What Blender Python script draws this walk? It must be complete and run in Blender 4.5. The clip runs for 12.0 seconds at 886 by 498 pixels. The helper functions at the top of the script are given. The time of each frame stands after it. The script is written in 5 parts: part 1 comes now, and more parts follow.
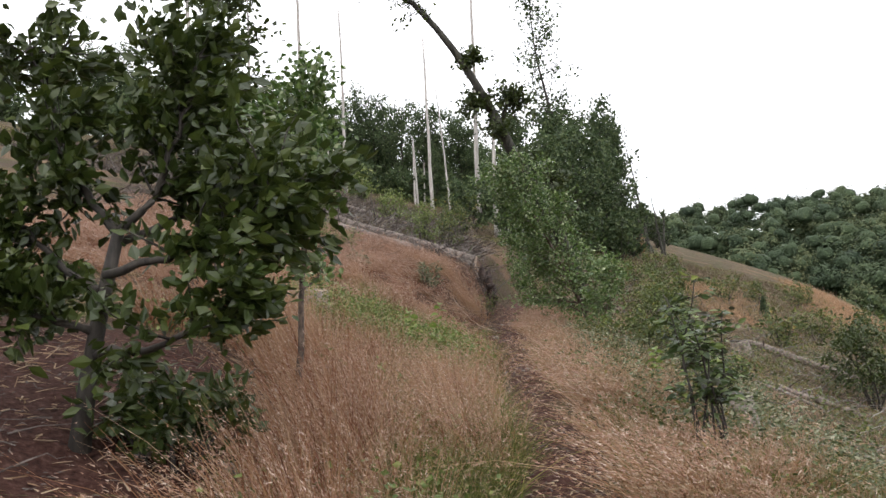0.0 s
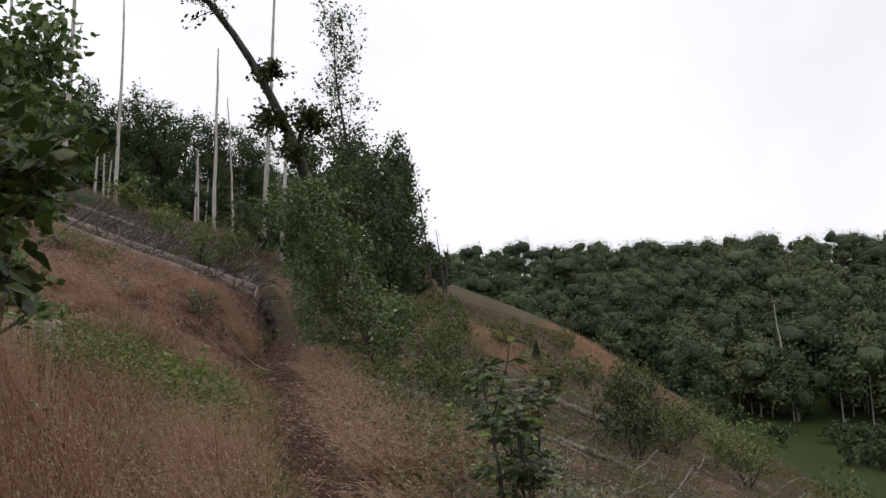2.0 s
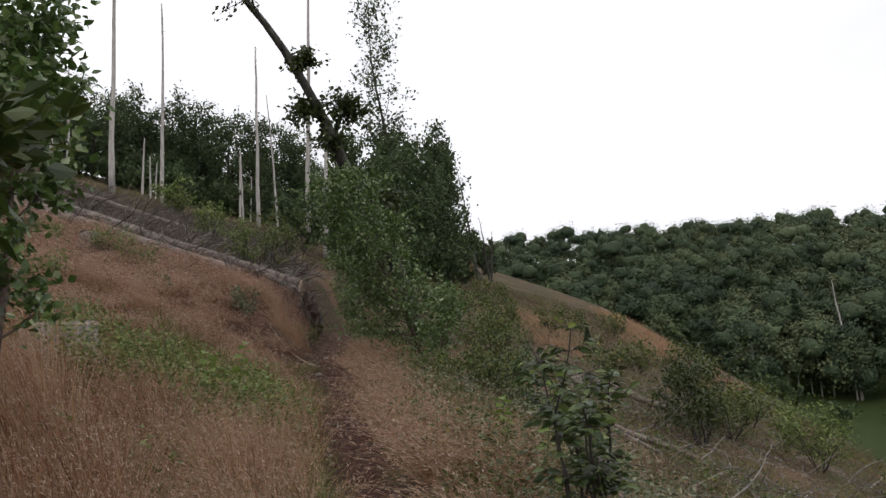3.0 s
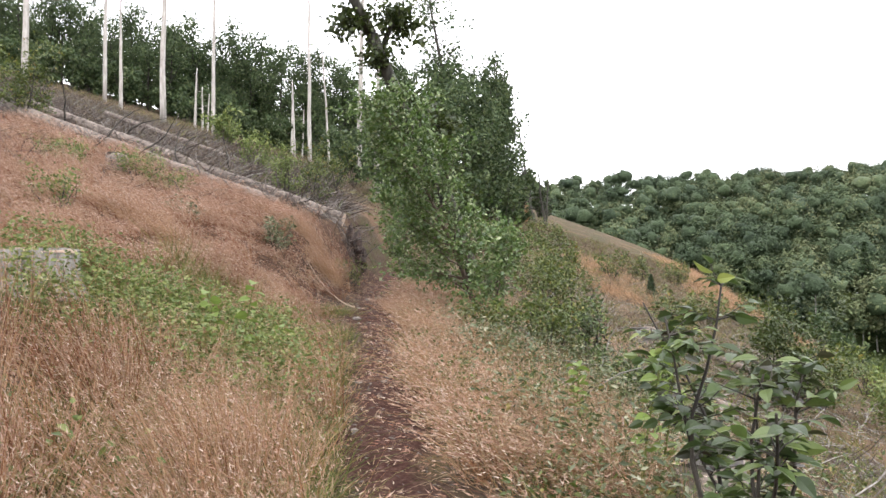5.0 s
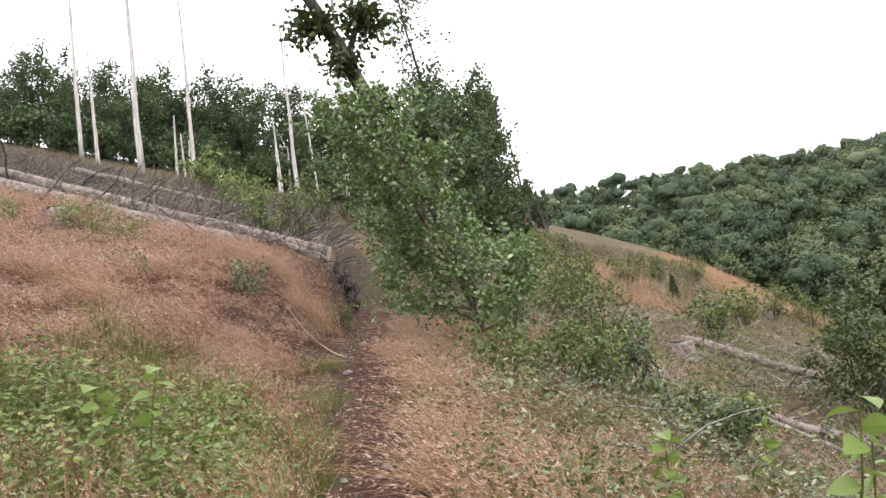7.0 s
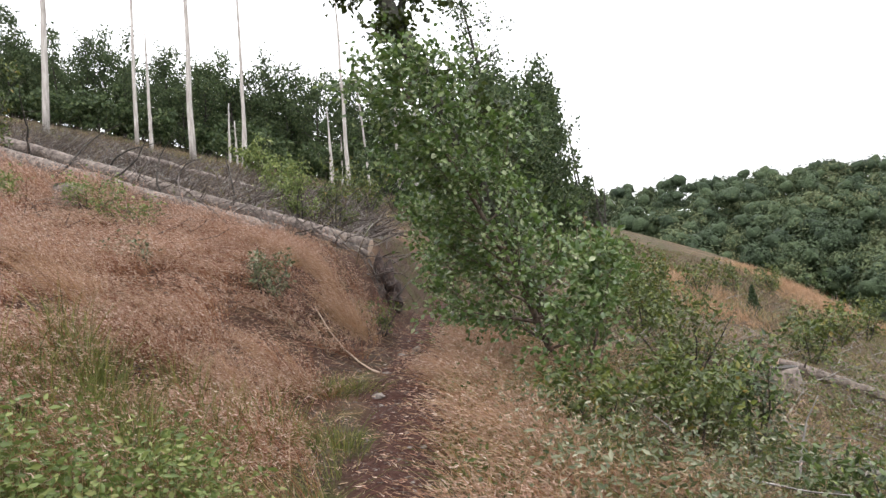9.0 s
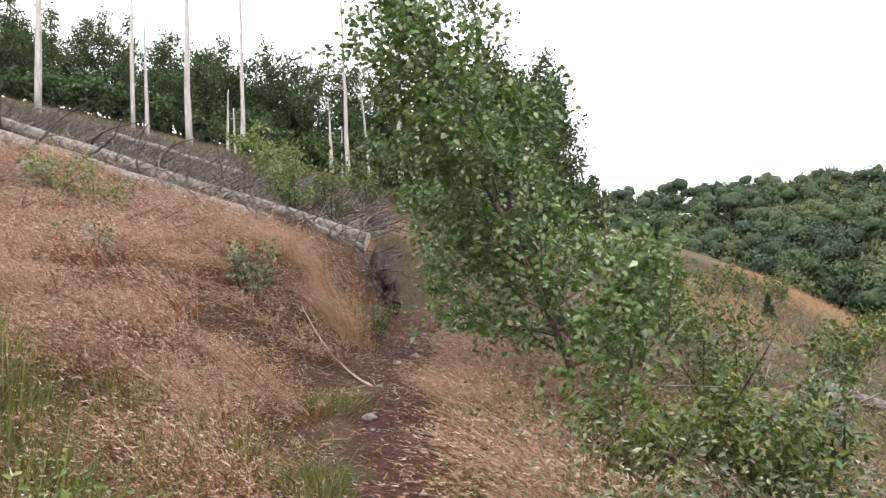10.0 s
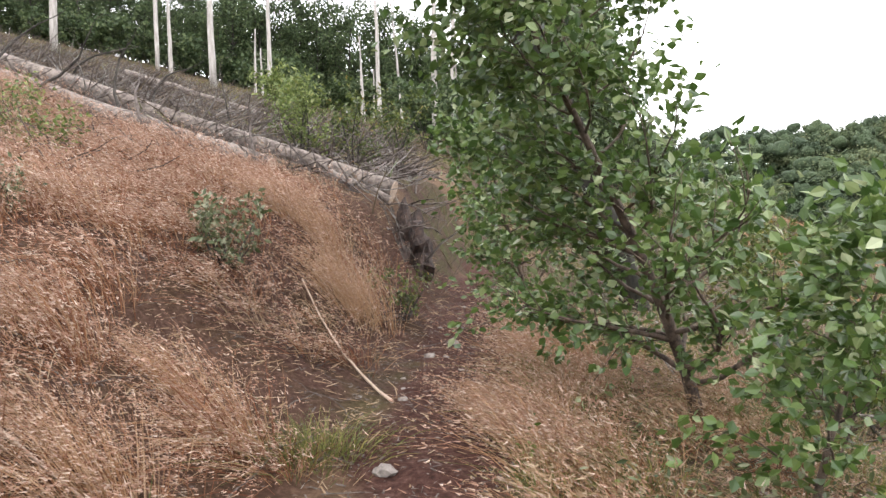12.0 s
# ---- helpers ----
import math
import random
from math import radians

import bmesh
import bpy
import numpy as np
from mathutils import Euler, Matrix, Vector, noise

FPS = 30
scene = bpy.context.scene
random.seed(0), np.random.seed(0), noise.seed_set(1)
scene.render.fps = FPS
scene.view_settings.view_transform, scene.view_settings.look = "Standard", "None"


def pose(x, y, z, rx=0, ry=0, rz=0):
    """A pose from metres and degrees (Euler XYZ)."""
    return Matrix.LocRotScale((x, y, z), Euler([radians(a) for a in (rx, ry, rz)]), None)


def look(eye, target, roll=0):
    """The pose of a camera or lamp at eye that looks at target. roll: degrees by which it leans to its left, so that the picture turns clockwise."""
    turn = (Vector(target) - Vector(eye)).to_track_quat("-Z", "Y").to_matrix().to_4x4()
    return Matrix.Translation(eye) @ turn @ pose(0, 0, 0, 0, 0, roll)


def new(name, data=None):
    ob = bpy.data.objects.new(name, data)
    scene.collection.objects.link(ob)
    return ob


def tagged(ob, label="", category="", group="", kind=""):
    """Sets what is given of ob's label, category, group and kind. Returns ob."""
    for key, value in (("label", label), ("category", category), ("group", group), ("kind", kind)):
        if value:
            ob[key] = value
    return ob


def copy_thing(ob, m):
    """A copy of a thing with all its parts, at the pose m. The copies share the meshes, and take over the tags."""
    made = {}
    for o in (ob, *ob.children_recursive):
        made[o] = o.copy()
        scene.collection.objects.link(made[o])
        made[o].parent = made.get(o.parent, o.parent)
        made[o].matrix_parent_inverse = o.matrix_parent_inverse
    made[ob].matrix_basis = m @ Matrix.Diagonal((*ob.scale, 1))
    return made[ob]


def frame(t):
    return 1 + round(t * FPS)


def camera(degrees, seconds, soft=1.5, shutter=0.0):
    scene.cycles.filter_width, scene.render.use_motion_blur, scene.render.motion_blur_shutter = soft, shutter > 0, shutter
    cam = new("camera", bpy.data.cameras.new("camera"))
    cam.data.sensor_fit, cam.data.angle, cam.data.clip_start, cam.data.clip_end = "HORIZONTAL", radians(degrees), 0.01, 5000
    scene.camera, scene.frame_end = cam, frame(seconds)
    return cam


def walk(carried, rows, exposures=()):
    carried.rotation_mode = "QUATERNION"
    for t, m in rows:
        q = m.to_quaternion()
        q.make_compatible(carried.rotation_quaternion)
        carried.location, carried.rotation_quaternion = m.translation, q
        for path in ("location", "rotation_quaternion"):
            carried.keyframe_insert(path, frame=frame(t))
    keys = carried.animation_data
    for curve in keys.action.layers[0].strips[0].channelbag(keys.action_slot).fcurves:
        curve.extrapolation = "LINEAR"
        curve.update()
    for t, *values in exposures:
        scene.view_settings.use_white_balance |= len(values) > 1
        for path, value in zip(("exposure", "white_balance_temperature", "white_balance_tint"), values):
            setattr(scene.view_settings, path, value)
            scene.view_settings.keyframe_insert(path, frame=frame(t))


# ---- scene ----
cam = camera(63.8, 12.0)
PATH = [
    (0, (-0.041, 0.245, 1.537), (-0.036, 2.232, 1.761), -2.7),
    (0.5, (-0.03, 0.571, 1.65), (0.077, 2.559, 1.847), -1.2),
    (1, (0.039, 0.835, 1.667), (0.286, 2.799, 1.949), -1.4),
    (1.5, (0.03, 0.983, 1.629), (0.432, 2.905, 2.011), -0.8),
    (2, (0.005, 1.189, 1.734), (0.6, 3.076, 2.026), -0.5),
    (2.5, (0.043, 1.458, 1.685), (0.577, 3.367, 1.949), -0.9),
    (3, (0.117, 1.651, 1.747), (0.594, 3.575, 2.012), -2.3),
    (3.2, (0.131, 1.764, 1.723), (0.581, 3.701, 1.932), -2.2),
    (4.8, (0.449, 2.992, 1.764), (0.774, 4.963, 1.848), -0.3),
    (5, (0.4, 3.142, 1.801), (0.734, 5.112, 1.905), -0.2),
    (5.5, (0.504, 3.474, 1.802), (0.802, 5.448, 1.917), -1.9),
    (6, (0.649, 3.908, 1.834), (0.906, 5.889, 1.931), -5.7),
    (6.5, (0.648, 4.418, 1.851), (0.926, 6.391, 2.022), -5.1),
    (7, (0.732, 4.913, 1.953), (1.066, 6.878, 2.119), -6.6),
    (7.2, (0.81, 5.11, 1.97), (1.113, 7.078, 2.157), -4.9),
    (8.8, (0.933, 6.409, 2.01), (1.161, 8.389, 2.177), -2.5),
    (9, (0.938, 6.594, 2.098), (1.129, 8.577, 2.269), -4.2),
    (9.5, (0.887, 7.082, 2.125), (0.94, 9.072, 2.319), -4.5),
    (10, (0.956, 7.606, 2.194), (1.152, 9.59, 2.355), -2.4),
    (10.5, (0.998, 8.198, 2.269), (1.168, 10.185, 2.413), -2.2),
    (11, (0.942, 8.707, 2.287), (1.028, 10.701, 2.41), -1.0),
    (11.5, (0.983, 9.176, 2.35), (1.275, 11.154, 2.395), -2.0),
    (12, (1.036, 9.755, 2.425), (1.134, 11.753, 2.444), -1.7),
]
walk(cam, [(t, look(eye, target, roll)) for t, eye, target, roll in PATH],
     [(t, stops, 6500, 13) for t, stops in ((0, 0.4), (1.0, 0.0), (1.8, -0.5), (2.5, -0.75), (3.2, -0.3), (4.8, 1.02), (7.2, 1.0), (8.8, 0.7), (9.5, 0.85), (10.2, 0.98), (12, 1.12))])

# ---- world and light: bright overcast ----
world = bpy.data.worlds.new("overcast_sky")
scene.world = world
world.use_nodes = True
wn, wl = world.node_tree.nodes, world.node_tree.links
sky = wn.new("ShaderNodeTexSky")
sky.sky_type = "NISHITA"
sky.sun_disc = False
sky.sun_elevation, sky.sun_rotation = radians(55), radians(150)
sky.air_density, sky.dust_density, sky.ozone_density = 1.0, 6.0, 1.0
pale = wn.new("ShaderNodeHueSaturation")
pale.inputs["Saturation"].default_value = 0.12
wl.new(sky.outputs["Color"], pale.inputs["Color"])
wcoord = wn.new("ShaderNodeTexCoord")
cloud = wn.new("ShaderNodeTexNoise")
cloud.inputs["Scale"].default_value, cloud.inputs["Detail"].default_value = 2.2, 4.0
wl.new(wcoord.outputs["Generated"], cloud.inputs["Vector"])
cramp = wn.new("ShaderNodeMapRange")
cramp.inputs["From Min"].default_value, cramp.inputs["From Max"].default_value = 0.3, 0.7
cramp.inputs["To Min"].default_value, cramp.inputs["To Max"].default_value = 0.86, 1.08
wl.new(cloud.outputs["Fac"], cramp.inputs["Value"])
veil = wn.new("ShaderNodeMix")
veil.data_type = "RGBA"
veil.inputs["Factor"].default_value = 0.72
veil.inputs["B"].default_value = (13.2, 13.5, 14.0, 1)
wl.new(pale.outputs["Color"], veil.inputs["A"])
mul = wn.new("ShaderNodeVectorMath")
mul.operation = "SCALE"
wl.new(veil.outputs["Result"], mul.inputs[0])
wl.new(cramp.outputs["Result"], mul.inputs["Scale"])
back = wn["Background"]
back.inputs["Strength"].default_value = 0.15
wl.new(mul.outputs["Vector"], back.inputs["Color"])

sun_data = bpy.data.lights.new("sun", "SUN")
sun_data.energy, sun_data.angle, sun_data.color = 0.9, radians(25), (1.0, 0.96, 0.9)
sun = new("sun", sun_data)
sun.matrix_world = look((-20, -35, 60), (0, 0, 0))


# ---- the lie of the land ----
def soft(v, w):
    return w * np.logaddexp(0.0, np.asarray(v, float) / w)
def path_x(y):
    y = np.asarray(y, float)
    return 0.05 + 0.95 * (1 - np.exp(-np.clip(y, -3, 60) / 4.5)) + 0.01 * np.clip(y - 8, 0, 30) ** 1.9
def path_z(y):
    y = np.asarray(y, float)
    return 0.03 + 0.094 * y
def hill(x, y):
    ys = 118 - soft(118 - y, 8)
    rise = 0.1 * (ys - 10) + 0.12 * soft(ys - 11, 1.6) + (0.022 / (1 + np.exp(np.clip((9 - x) / 2.5, -50, 50))) - 0.02) * soft(ys - 22, 3)
    xs = -45 + soft(x + 45, 8)
    z = 0.95 - 0.28 * (xs - 1.2) + rise
    xc = 6 + 0.42 * np.clip(y, -6, 80)
    z = z + 0.38 * np.exp(-((y - 20) / 5.0) ** 2) / (1 + np.exp(np.clip((x - 1.8) * 2.5, -50, 50)))
    return z - 0.3 * soft(x - xc, 2.5)
def far_hill(x, y):
    s = 0.6 * x + 0.8 * y
    r = soft(s - 125, 8) - soft(s - 235, 12)
    return -12 + 0.385 * r + 2.5*np.sin(x/43.0+1)*np.clip((s-140)/60,0,1)
def ground_z(x, y):
    x = np.asarray(x, float); y = np.asarray(y, float)
    near = hill(x, y)
    u = x - path_x(y)
    p = path_z(y)
    left = np.clip((-u - 0.3) / (2.3 - 1.25 * np.clip((y - 14) / 4, 0, 1)), 0, 1); right = np.clip((u - 0.35) / 3.0, 0, 1)
    k = np.where(u < 0, left, right); k = k * k * (3 - 2 * k)
    fade = np.clip((y - 26) / 10, 0, 1)
    k = np.maximum(k, fade * fade * (3 - 2 * fade))
    near = p * (1 - k) + near * k
    w = 3.0
    return w * np.logaddexp(near / w, far_hill(x, y) / w)


# ---- materials ----
def ramp_of(nodes, stops):
    ramp = nodes.new("ShaderNodeValToRGB")
    els = ramp.color_ramp.elements
    while len(els) < len(stops):
        els.new(0.5)
    for el, (p, c) in zip(els, stops):
        el.position, el.color = p, (*c, 1)
    return ramp


def base_material(name, rough=0.85):
    m = bpy.data.materials.new(name)
    m.use_nodes = True
    n, l = m.node_tree.nodes, m.node_tree.links
    b = n["Principled BSDF"]
    b.inputs["Roughness"].default_value = rough
    return m, n, l, b


def mixed(n, l, a, b, fac, mode="MIX"):
    x = n.new("ShaderNodeMix")
    x.data_type, x.blend_type = "RGBA", mode
    for sock, v in ((x.inputs["A"], a), (x.inputs["B"], b), (x.inputs["Factor"], fac)):
        if isinstance(v, (int, float)):
            sock.default_value = v
        elif isinstance(v, tuple):
            sock.default_value = (*v, 1)
        else:
            l.new(v, sock)
    return x.outputs["Result"]


def noise_of(n, l, scale, detail=4.0, rough=0.55, vec=None):
    t = n.new("ShaderNodeTexNoise")
    t.inputs["Scale"].default_value, t.inputs["Detail"].default_value, t.inputs["Roughness"].default_value = scale, detail, rough
    if vec is None:
        vec = n.new("ShaderNodeNewGeometry").outputs["Position"]
    l.new(vec, t.inputs["Vector"])
    return t.outputs["Fac"]


def plant_material(name, stops, translucent=0.3, rough=0.6, spec=0.3, patch=0.0, patch_colour=(0.1, 0.1, 0.03)):
    """Leaves, blades and stalks: the colour varies from piece to piece, and slowly over the ground."""
    m, n, l, b = base_material(name, rough)
    geo = n.new("ShaderNodeNewGeometry")
    ramp = ramp_of(n, stops)
    l.new(geo.outputs["Random Per Island"], ramp.inputs["Fac"])
    col = ramp.outputs["Color"]
    if patch:
        f = noise_of(n, l, 0.9, 3.0)
        mr = n.new("ShaderNodeMapRange")
        mr.inputs["From Min"].default_value, mr.inputs["From Max"].default_value, mr.inputs["To Max"].default_value = 0.45, 0.7, patch
        l.new(f, mr.inputs["Value"])
        col = mixed(n, l, col, patch_colour, mr.outputs["Result"])
    l.new(col, b.inputs["Base Color"])
    b.inputs["Specular IOR Level"].default_value = spec
    if translucent:
        tr = n.new("ShaderNodeBsdfTranslucent")
        l.new(col, tr.inputs["Color"])
        mix = n.new("ShaderNodeMixShader")
        mix.inputs["Fac"].default_value = translucent
        l.new(b.outputs["BSDF"], mix.inputs[1])
        l.new(tr.outputs["BSDF"], mix.inputs[2])
        l.new(mix.outputs["Shader"], n["Material Output"].inputs["Surface"])
    return m


def bark_material(name, dark, light, scale=14.0, stretch=0.25, bump=0.6):
    m, n, l, b = base_material(name, 0.9)
    co = n.new("ShaderNodeTexCoord")
    mp = n.new("ShaderNodeMapping")
    mp.inputs["Scale"].default_value = (1, 1, stretch)
    l.new(co.outputs["Object"], mp.inputs["Vector"])
    fine = noise_of(n, l, scale, 6.0, 0.65, mp.outputs["Vector"])
    coarse = noise_of(n, l, scale / 7, 3.0, 0.5, mp.outputs["Vector"])
    r = ramp_of(n, [(0.36, dark), (0.62, light)])
    l.new(fine, r.inputs["Fac"])
    col = mixed(n, l, r.outputs["Color"], tuple(c * 0.55 for c in light), coarse, "MULTIPLY")
    col = mixed(n, l, r.outputs["Color"], col, 0.6)
    l.new(col, b.inputs["Base Color"])
    bp = n.new("ShaderNodeBump")
    bp.inputs["Strength"].default_value, bp.inputs["Distance"].default_value = bump, 0.02
    l.new(fine, bp.inputs["Height"])
    l.new(bp.outputs["Normal"], b.inputs["Normal"])
    return m


def ground_material():
    m, n, l, b = base_material("hillside_soil", 0.95)
    big, mid, fine = noise_of(n, l, 0.35, 4.0), noise_of(n, l, 2.3, 5.0), noise_of(n, l, 26.0, 6.0, 0.7)
    litter = ramp_of(n, [(0.3, (0.0196, 0.0134, 0.0101)), (0.5, (0.0616, 0.042, 0.0302)), (0.72, (0.123, 0.0924, 0.07))])
    l.new(fine, litter.inputs["Fac"])
    green = ramp_of(n, [(0.3, (0.0224, 0.0308, 0.0084)), (0.7, (0.0784, 0.084, 0.028))])
    l.new(fine, green.inputs["Fac"])
    straw = ramp_of(n, [(0.3, (0.0672, 0.042, 0.0235)), (0.7, (0.168, 0.112, 0.07))])
    l.new(fine, straw.inputs["Fac"])
    k = n.new("ShaderNodeMapRange")
    k.inputs["From Min"].default_value, k.inputs["From Max"].default_value = 0.45, 0.62
    l.new(mid, k.inputs["Value"])
    k2 = n.new("ShaderNodeMapRange")
    k2.inputs["From Min"].default_value, k2.inputs["From Max"].default_value = 0.5, 0.62
    l.new(big, k2.inputs["Value"])
    col = mixed(n, l, litter.outputs["Color"], green.outputs["Color"], k.outputs["Result"])
    col = mixed(n, l, col, straw.outputs["Color"], k2.outputs["Result"])
    # the trodden path and the torn bank: bare reddish earth with grit
    bare = n.new("ShaderNodeAttribute")
    bare.attribute_name = "bare"
    earth = ramp_of(n, [(0.28, (0.015, 0.0065, 0.005)), (0.52, (0.058, 0.0275, 0.021)), (0.78, (0.135, 0.08, 0.064))])
    l.new(fine, earth.inputs["Fac"])
    col = mixed(n, l, col, earth.outputs["Color"], bare.outputs["Fac"])
    far = n.new("ShaderNodeAttribute")
    far.attribute_name = "meadow"
    col = mixed(n, l, col, mixed(n, l, (0.0168, 0.028, 0.00784), (0.042, 0.056, 0.0168), mid), far.outputs["Fac"])
    l.new(col, b.inputs["Base Color"])
    bp = n.new("ShaderNodeBump")
    bp.inputs["Strength"].default_value, bp.inputs["Distance"].default_value = 0.8, 0.05
    l.new(fine, bp.inputs["Height"])
    l.new(bp.outputs["Normal"], b.inputs["Normal"])
    b.inputs["Specular IOR Level"].default_value = 0.1
    return m


GROUND = ground_material()
BARK_GREY = bark_material("grey_dead_wood", (0.136, 0.122, 0.109), (0.34, 0.32, 0.299))
BARK_POLE = bark_material("weathered_pole_wood", (0.289, 0.264, 0.238), (0.527, 0.501, 0.468), 9.0, 0.12)
BARK_DARK = bark_material("dark_bark", (0.014, 0.0112, 0.00896), (0.0728, 0.0616, 0.0504))
BARK_OAK = bark_material("ivy_dark_oak_bark", (0.0168, 0.0168, 0.0123), (0.084, 0.0784, 0.0616))
BARK_BIRCH = bark_material("young_birch_bark", (0.0336, 0.0224, 0.0168), (0.185, 0.134, 0.101), 22.0, 0.8)
BARK_LOG = bark_material("flaking_spruce_bark", (0.06, 0.045, 0.037), (0.27, 0.225, 0.195), 12.0, 1.0)
TWIG = bark_material("dry_twigs", (0.0504, 0.0364, 0.0308), (0.168, 0.14, 0.123), 30.0)
CUT = bark_material("sawn_wood", (0.34, 0.255, 0.187), (0.561, 0.442, 0.357), 30.0, 1.0, 0.2)
STONE = bark_material("path_stone", (0.136, 0.116, 0.102), (0.306, 0.272, 0.245), 20.0, 1.0)
STRAW = plant_material("straw_grass", [(0, (0.1, 0.036, 0.018)), (0.4, (0.2, 0.084, 0.042)), (0.75, (0.3, 0.165, 0.088)), (1, (0.4, 0.29, 0.19))], 0.3, 0.7, 0.2, 0.65, (0.11, 0.042, 0.024))
HEADS = plant_material("hair_grass_heads", [(0, (0.24, 0.12, 0.08)), (0.45, (0.36, 0.225, 0.165)), (0.8, (0.47, 0.35, 0.275)), (1, (0.58, 0.48, 0.4))], 0.3, 0.7, 0.2, 0.4, (0.3, 0.2, 0.13))
STRAW_PALE = plant_material("pale_dry_grass", [(0, (0.179, 0.112, 0.0616)), (0.5, (0.291, 0.207, 0.129)), (1, (0.381, 0.302, 0.213))], 0.3, 0.7, 0.2, 0.5, (0.19, 0.112, 0.0672))
GREEN_GRASS = plant_material("green_grass", [(0, (0.0439, 0.0601, 0.0112)), (0.6, (0.11, 0.126, 0.0279)), (1, (0.219, 0.196, 0.0558))], 0.3, 0.5, 0.35)
LEAF_BIRCH = plant_material("birch_leaves", [(0, (0.034, 0.072, 0.015)), (0.5, (0.074, 0.126, 0.028)), (0.86, (0.12, 0.175, 0.046)), (0.94, (0.22, 0.27, 0.12)), (1, (0.33, 0.37, 0.22))], 0.36, 0.34, 0.6)
LEAF_SILVER = plant_material("willow_leaves", [(0, (0.035, 0.05, 0.017)), (0.45, (0.075, 0.095, 0.036)), (0.8, (0.15, 0.16, 0.09)), (1, (0.3, 0.3, 0.2))], 0.3, 0.42, 0.45)
LEAF_OAK = plant_material("oak_leaves", [(0, (0.0198, 0.0337, 0.00648)), (0.7, (0.0425, 0.0612, 0.0119)), (1, (0.0708, 0.0918, 0.0189))], 0.28, 0.42, 0.45)
LEAF_SHRUB = plant_material("shrub_leaves", [(0, (0.033, 0.0514, 0.0101)), (0.6, (0.0661, 0.0914, 0.0176)), (0.92, (0.125, 0.149, 0.0302)), (1, (0.198, 0.137, 0.0353))], 0.3, 0.42, 0.45)
LEAF_ELDER = plant_material("elder_leaves", [(0, (0.03, 0.02, 0.012)), (0.12, (0.025, 0.042, 0.013)), (0.6, (0.055, 0.09, 0.022)), (0.93, (0.11, 0.15, 0.04)), (1, (0.24, 0.28, 0.07))], 0.33, 0.36, 0.55)
GOLD = plant_material("golden_hair_grass", [(0, (0.235, 0.118, 0.056)), (0.5, (0.336, 0.202, 0.112)), (1, (0.403, 0.291, 0.19))], 0.3, 0.7, 0.2)
DULL = plant_material("weathered_dead_grass", [(0, (0.0672, 0.0476, 0.0336)), (0.5, (0.129, 0.0952, 0.0644)), (1, (0.202, 0.162, 0.112))], 0.2, 0.8, 0.2, 0.6, (0.0728, 0.0616, 0.0336))
LEAF_HERB = plant_material("herb_leaves", [(0, (0.0585, 0.0885, 0.0195)), (0.6, (0.117, 0.158, 0.0391)), (1, (0.219, 0.241, 0.0781))], 0.3, 0.5, 0.4)
LEAF_WOOD = plant_material("forest_leaves", [(0, (0.026, 0.044, 0.018)), (0.6, (0.055, 0.085, 0.032)), (1, (0.11, 0.14, 0.058))], 0.32, 0.6, 0.3)
NEEDLES = plant_material("needles", [(0, (0.0168, 0.0308, 0.0123)), (1, (0.0392, 0.0616, 0.0224))], 0.15, 0.6, 0.3)


def far_leaf_material():
    m, n, l, b = base_material("valley_foliage", 0.75)
    # tint: each tree's own tone, lowered on inner blobs as painted crown shade
    tint = n.new("ShaderNodeAttribute")
    tint.attribute_name = "tint"
    geo = n.new("ShaderNodeNewGeometry")
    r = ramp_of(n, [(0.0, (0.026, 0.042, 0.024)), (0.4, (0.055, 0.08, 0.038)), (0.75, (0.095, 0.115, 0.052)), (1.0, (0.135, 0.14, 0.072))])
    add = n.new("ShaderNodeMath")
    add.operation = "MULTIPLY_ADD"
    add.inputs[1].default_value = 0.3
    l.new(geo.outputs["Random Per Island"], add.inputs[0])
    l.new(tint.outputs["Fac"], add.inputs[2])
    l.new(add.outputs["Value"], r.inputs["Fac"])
    leafy = noise_of(n, l, 1.7, 5.0, 0.7)
    shade = n.new("ShaderNodeMapRange")
    shade.inputs["From Min"].default_value, shade.inputs["From Max"].default_value = 0.3, 0.7
    shade.inputs["To Min"].default_value, shade.inputs["To Max"].default_value = 0.72, 1.18
    l.new(leafy, shade.inputs["Value"])
    sc = n.new("ShaderNodeVectorMath")
    sc.operation = "SCALE"
    l.new(r.outputs["Color"], sc.inputs[0])
    l.new(shade.outputs["Result"], sc.inputs["Scale"])
    l.new(sc.outputs["Vector"], b.inputs["Base Color"])
    bp = n.new("ShaderNodeBump")
    bp.inputs["Strength"].default_value, bp.inputs["Distance"].default_value = 0.6, 0.6
    l.new(leafy, bp.inputs["Height"])
    l.new(bp.outputs["Normal"], b.inputs["Normal"])
    b.inputs["Specular IOR Level"].default_value = 0.2
    return m


LEAF_FAR = far_leaf_material()

# ---- mesh helpers ----
rng = np.random.default_rng(7)


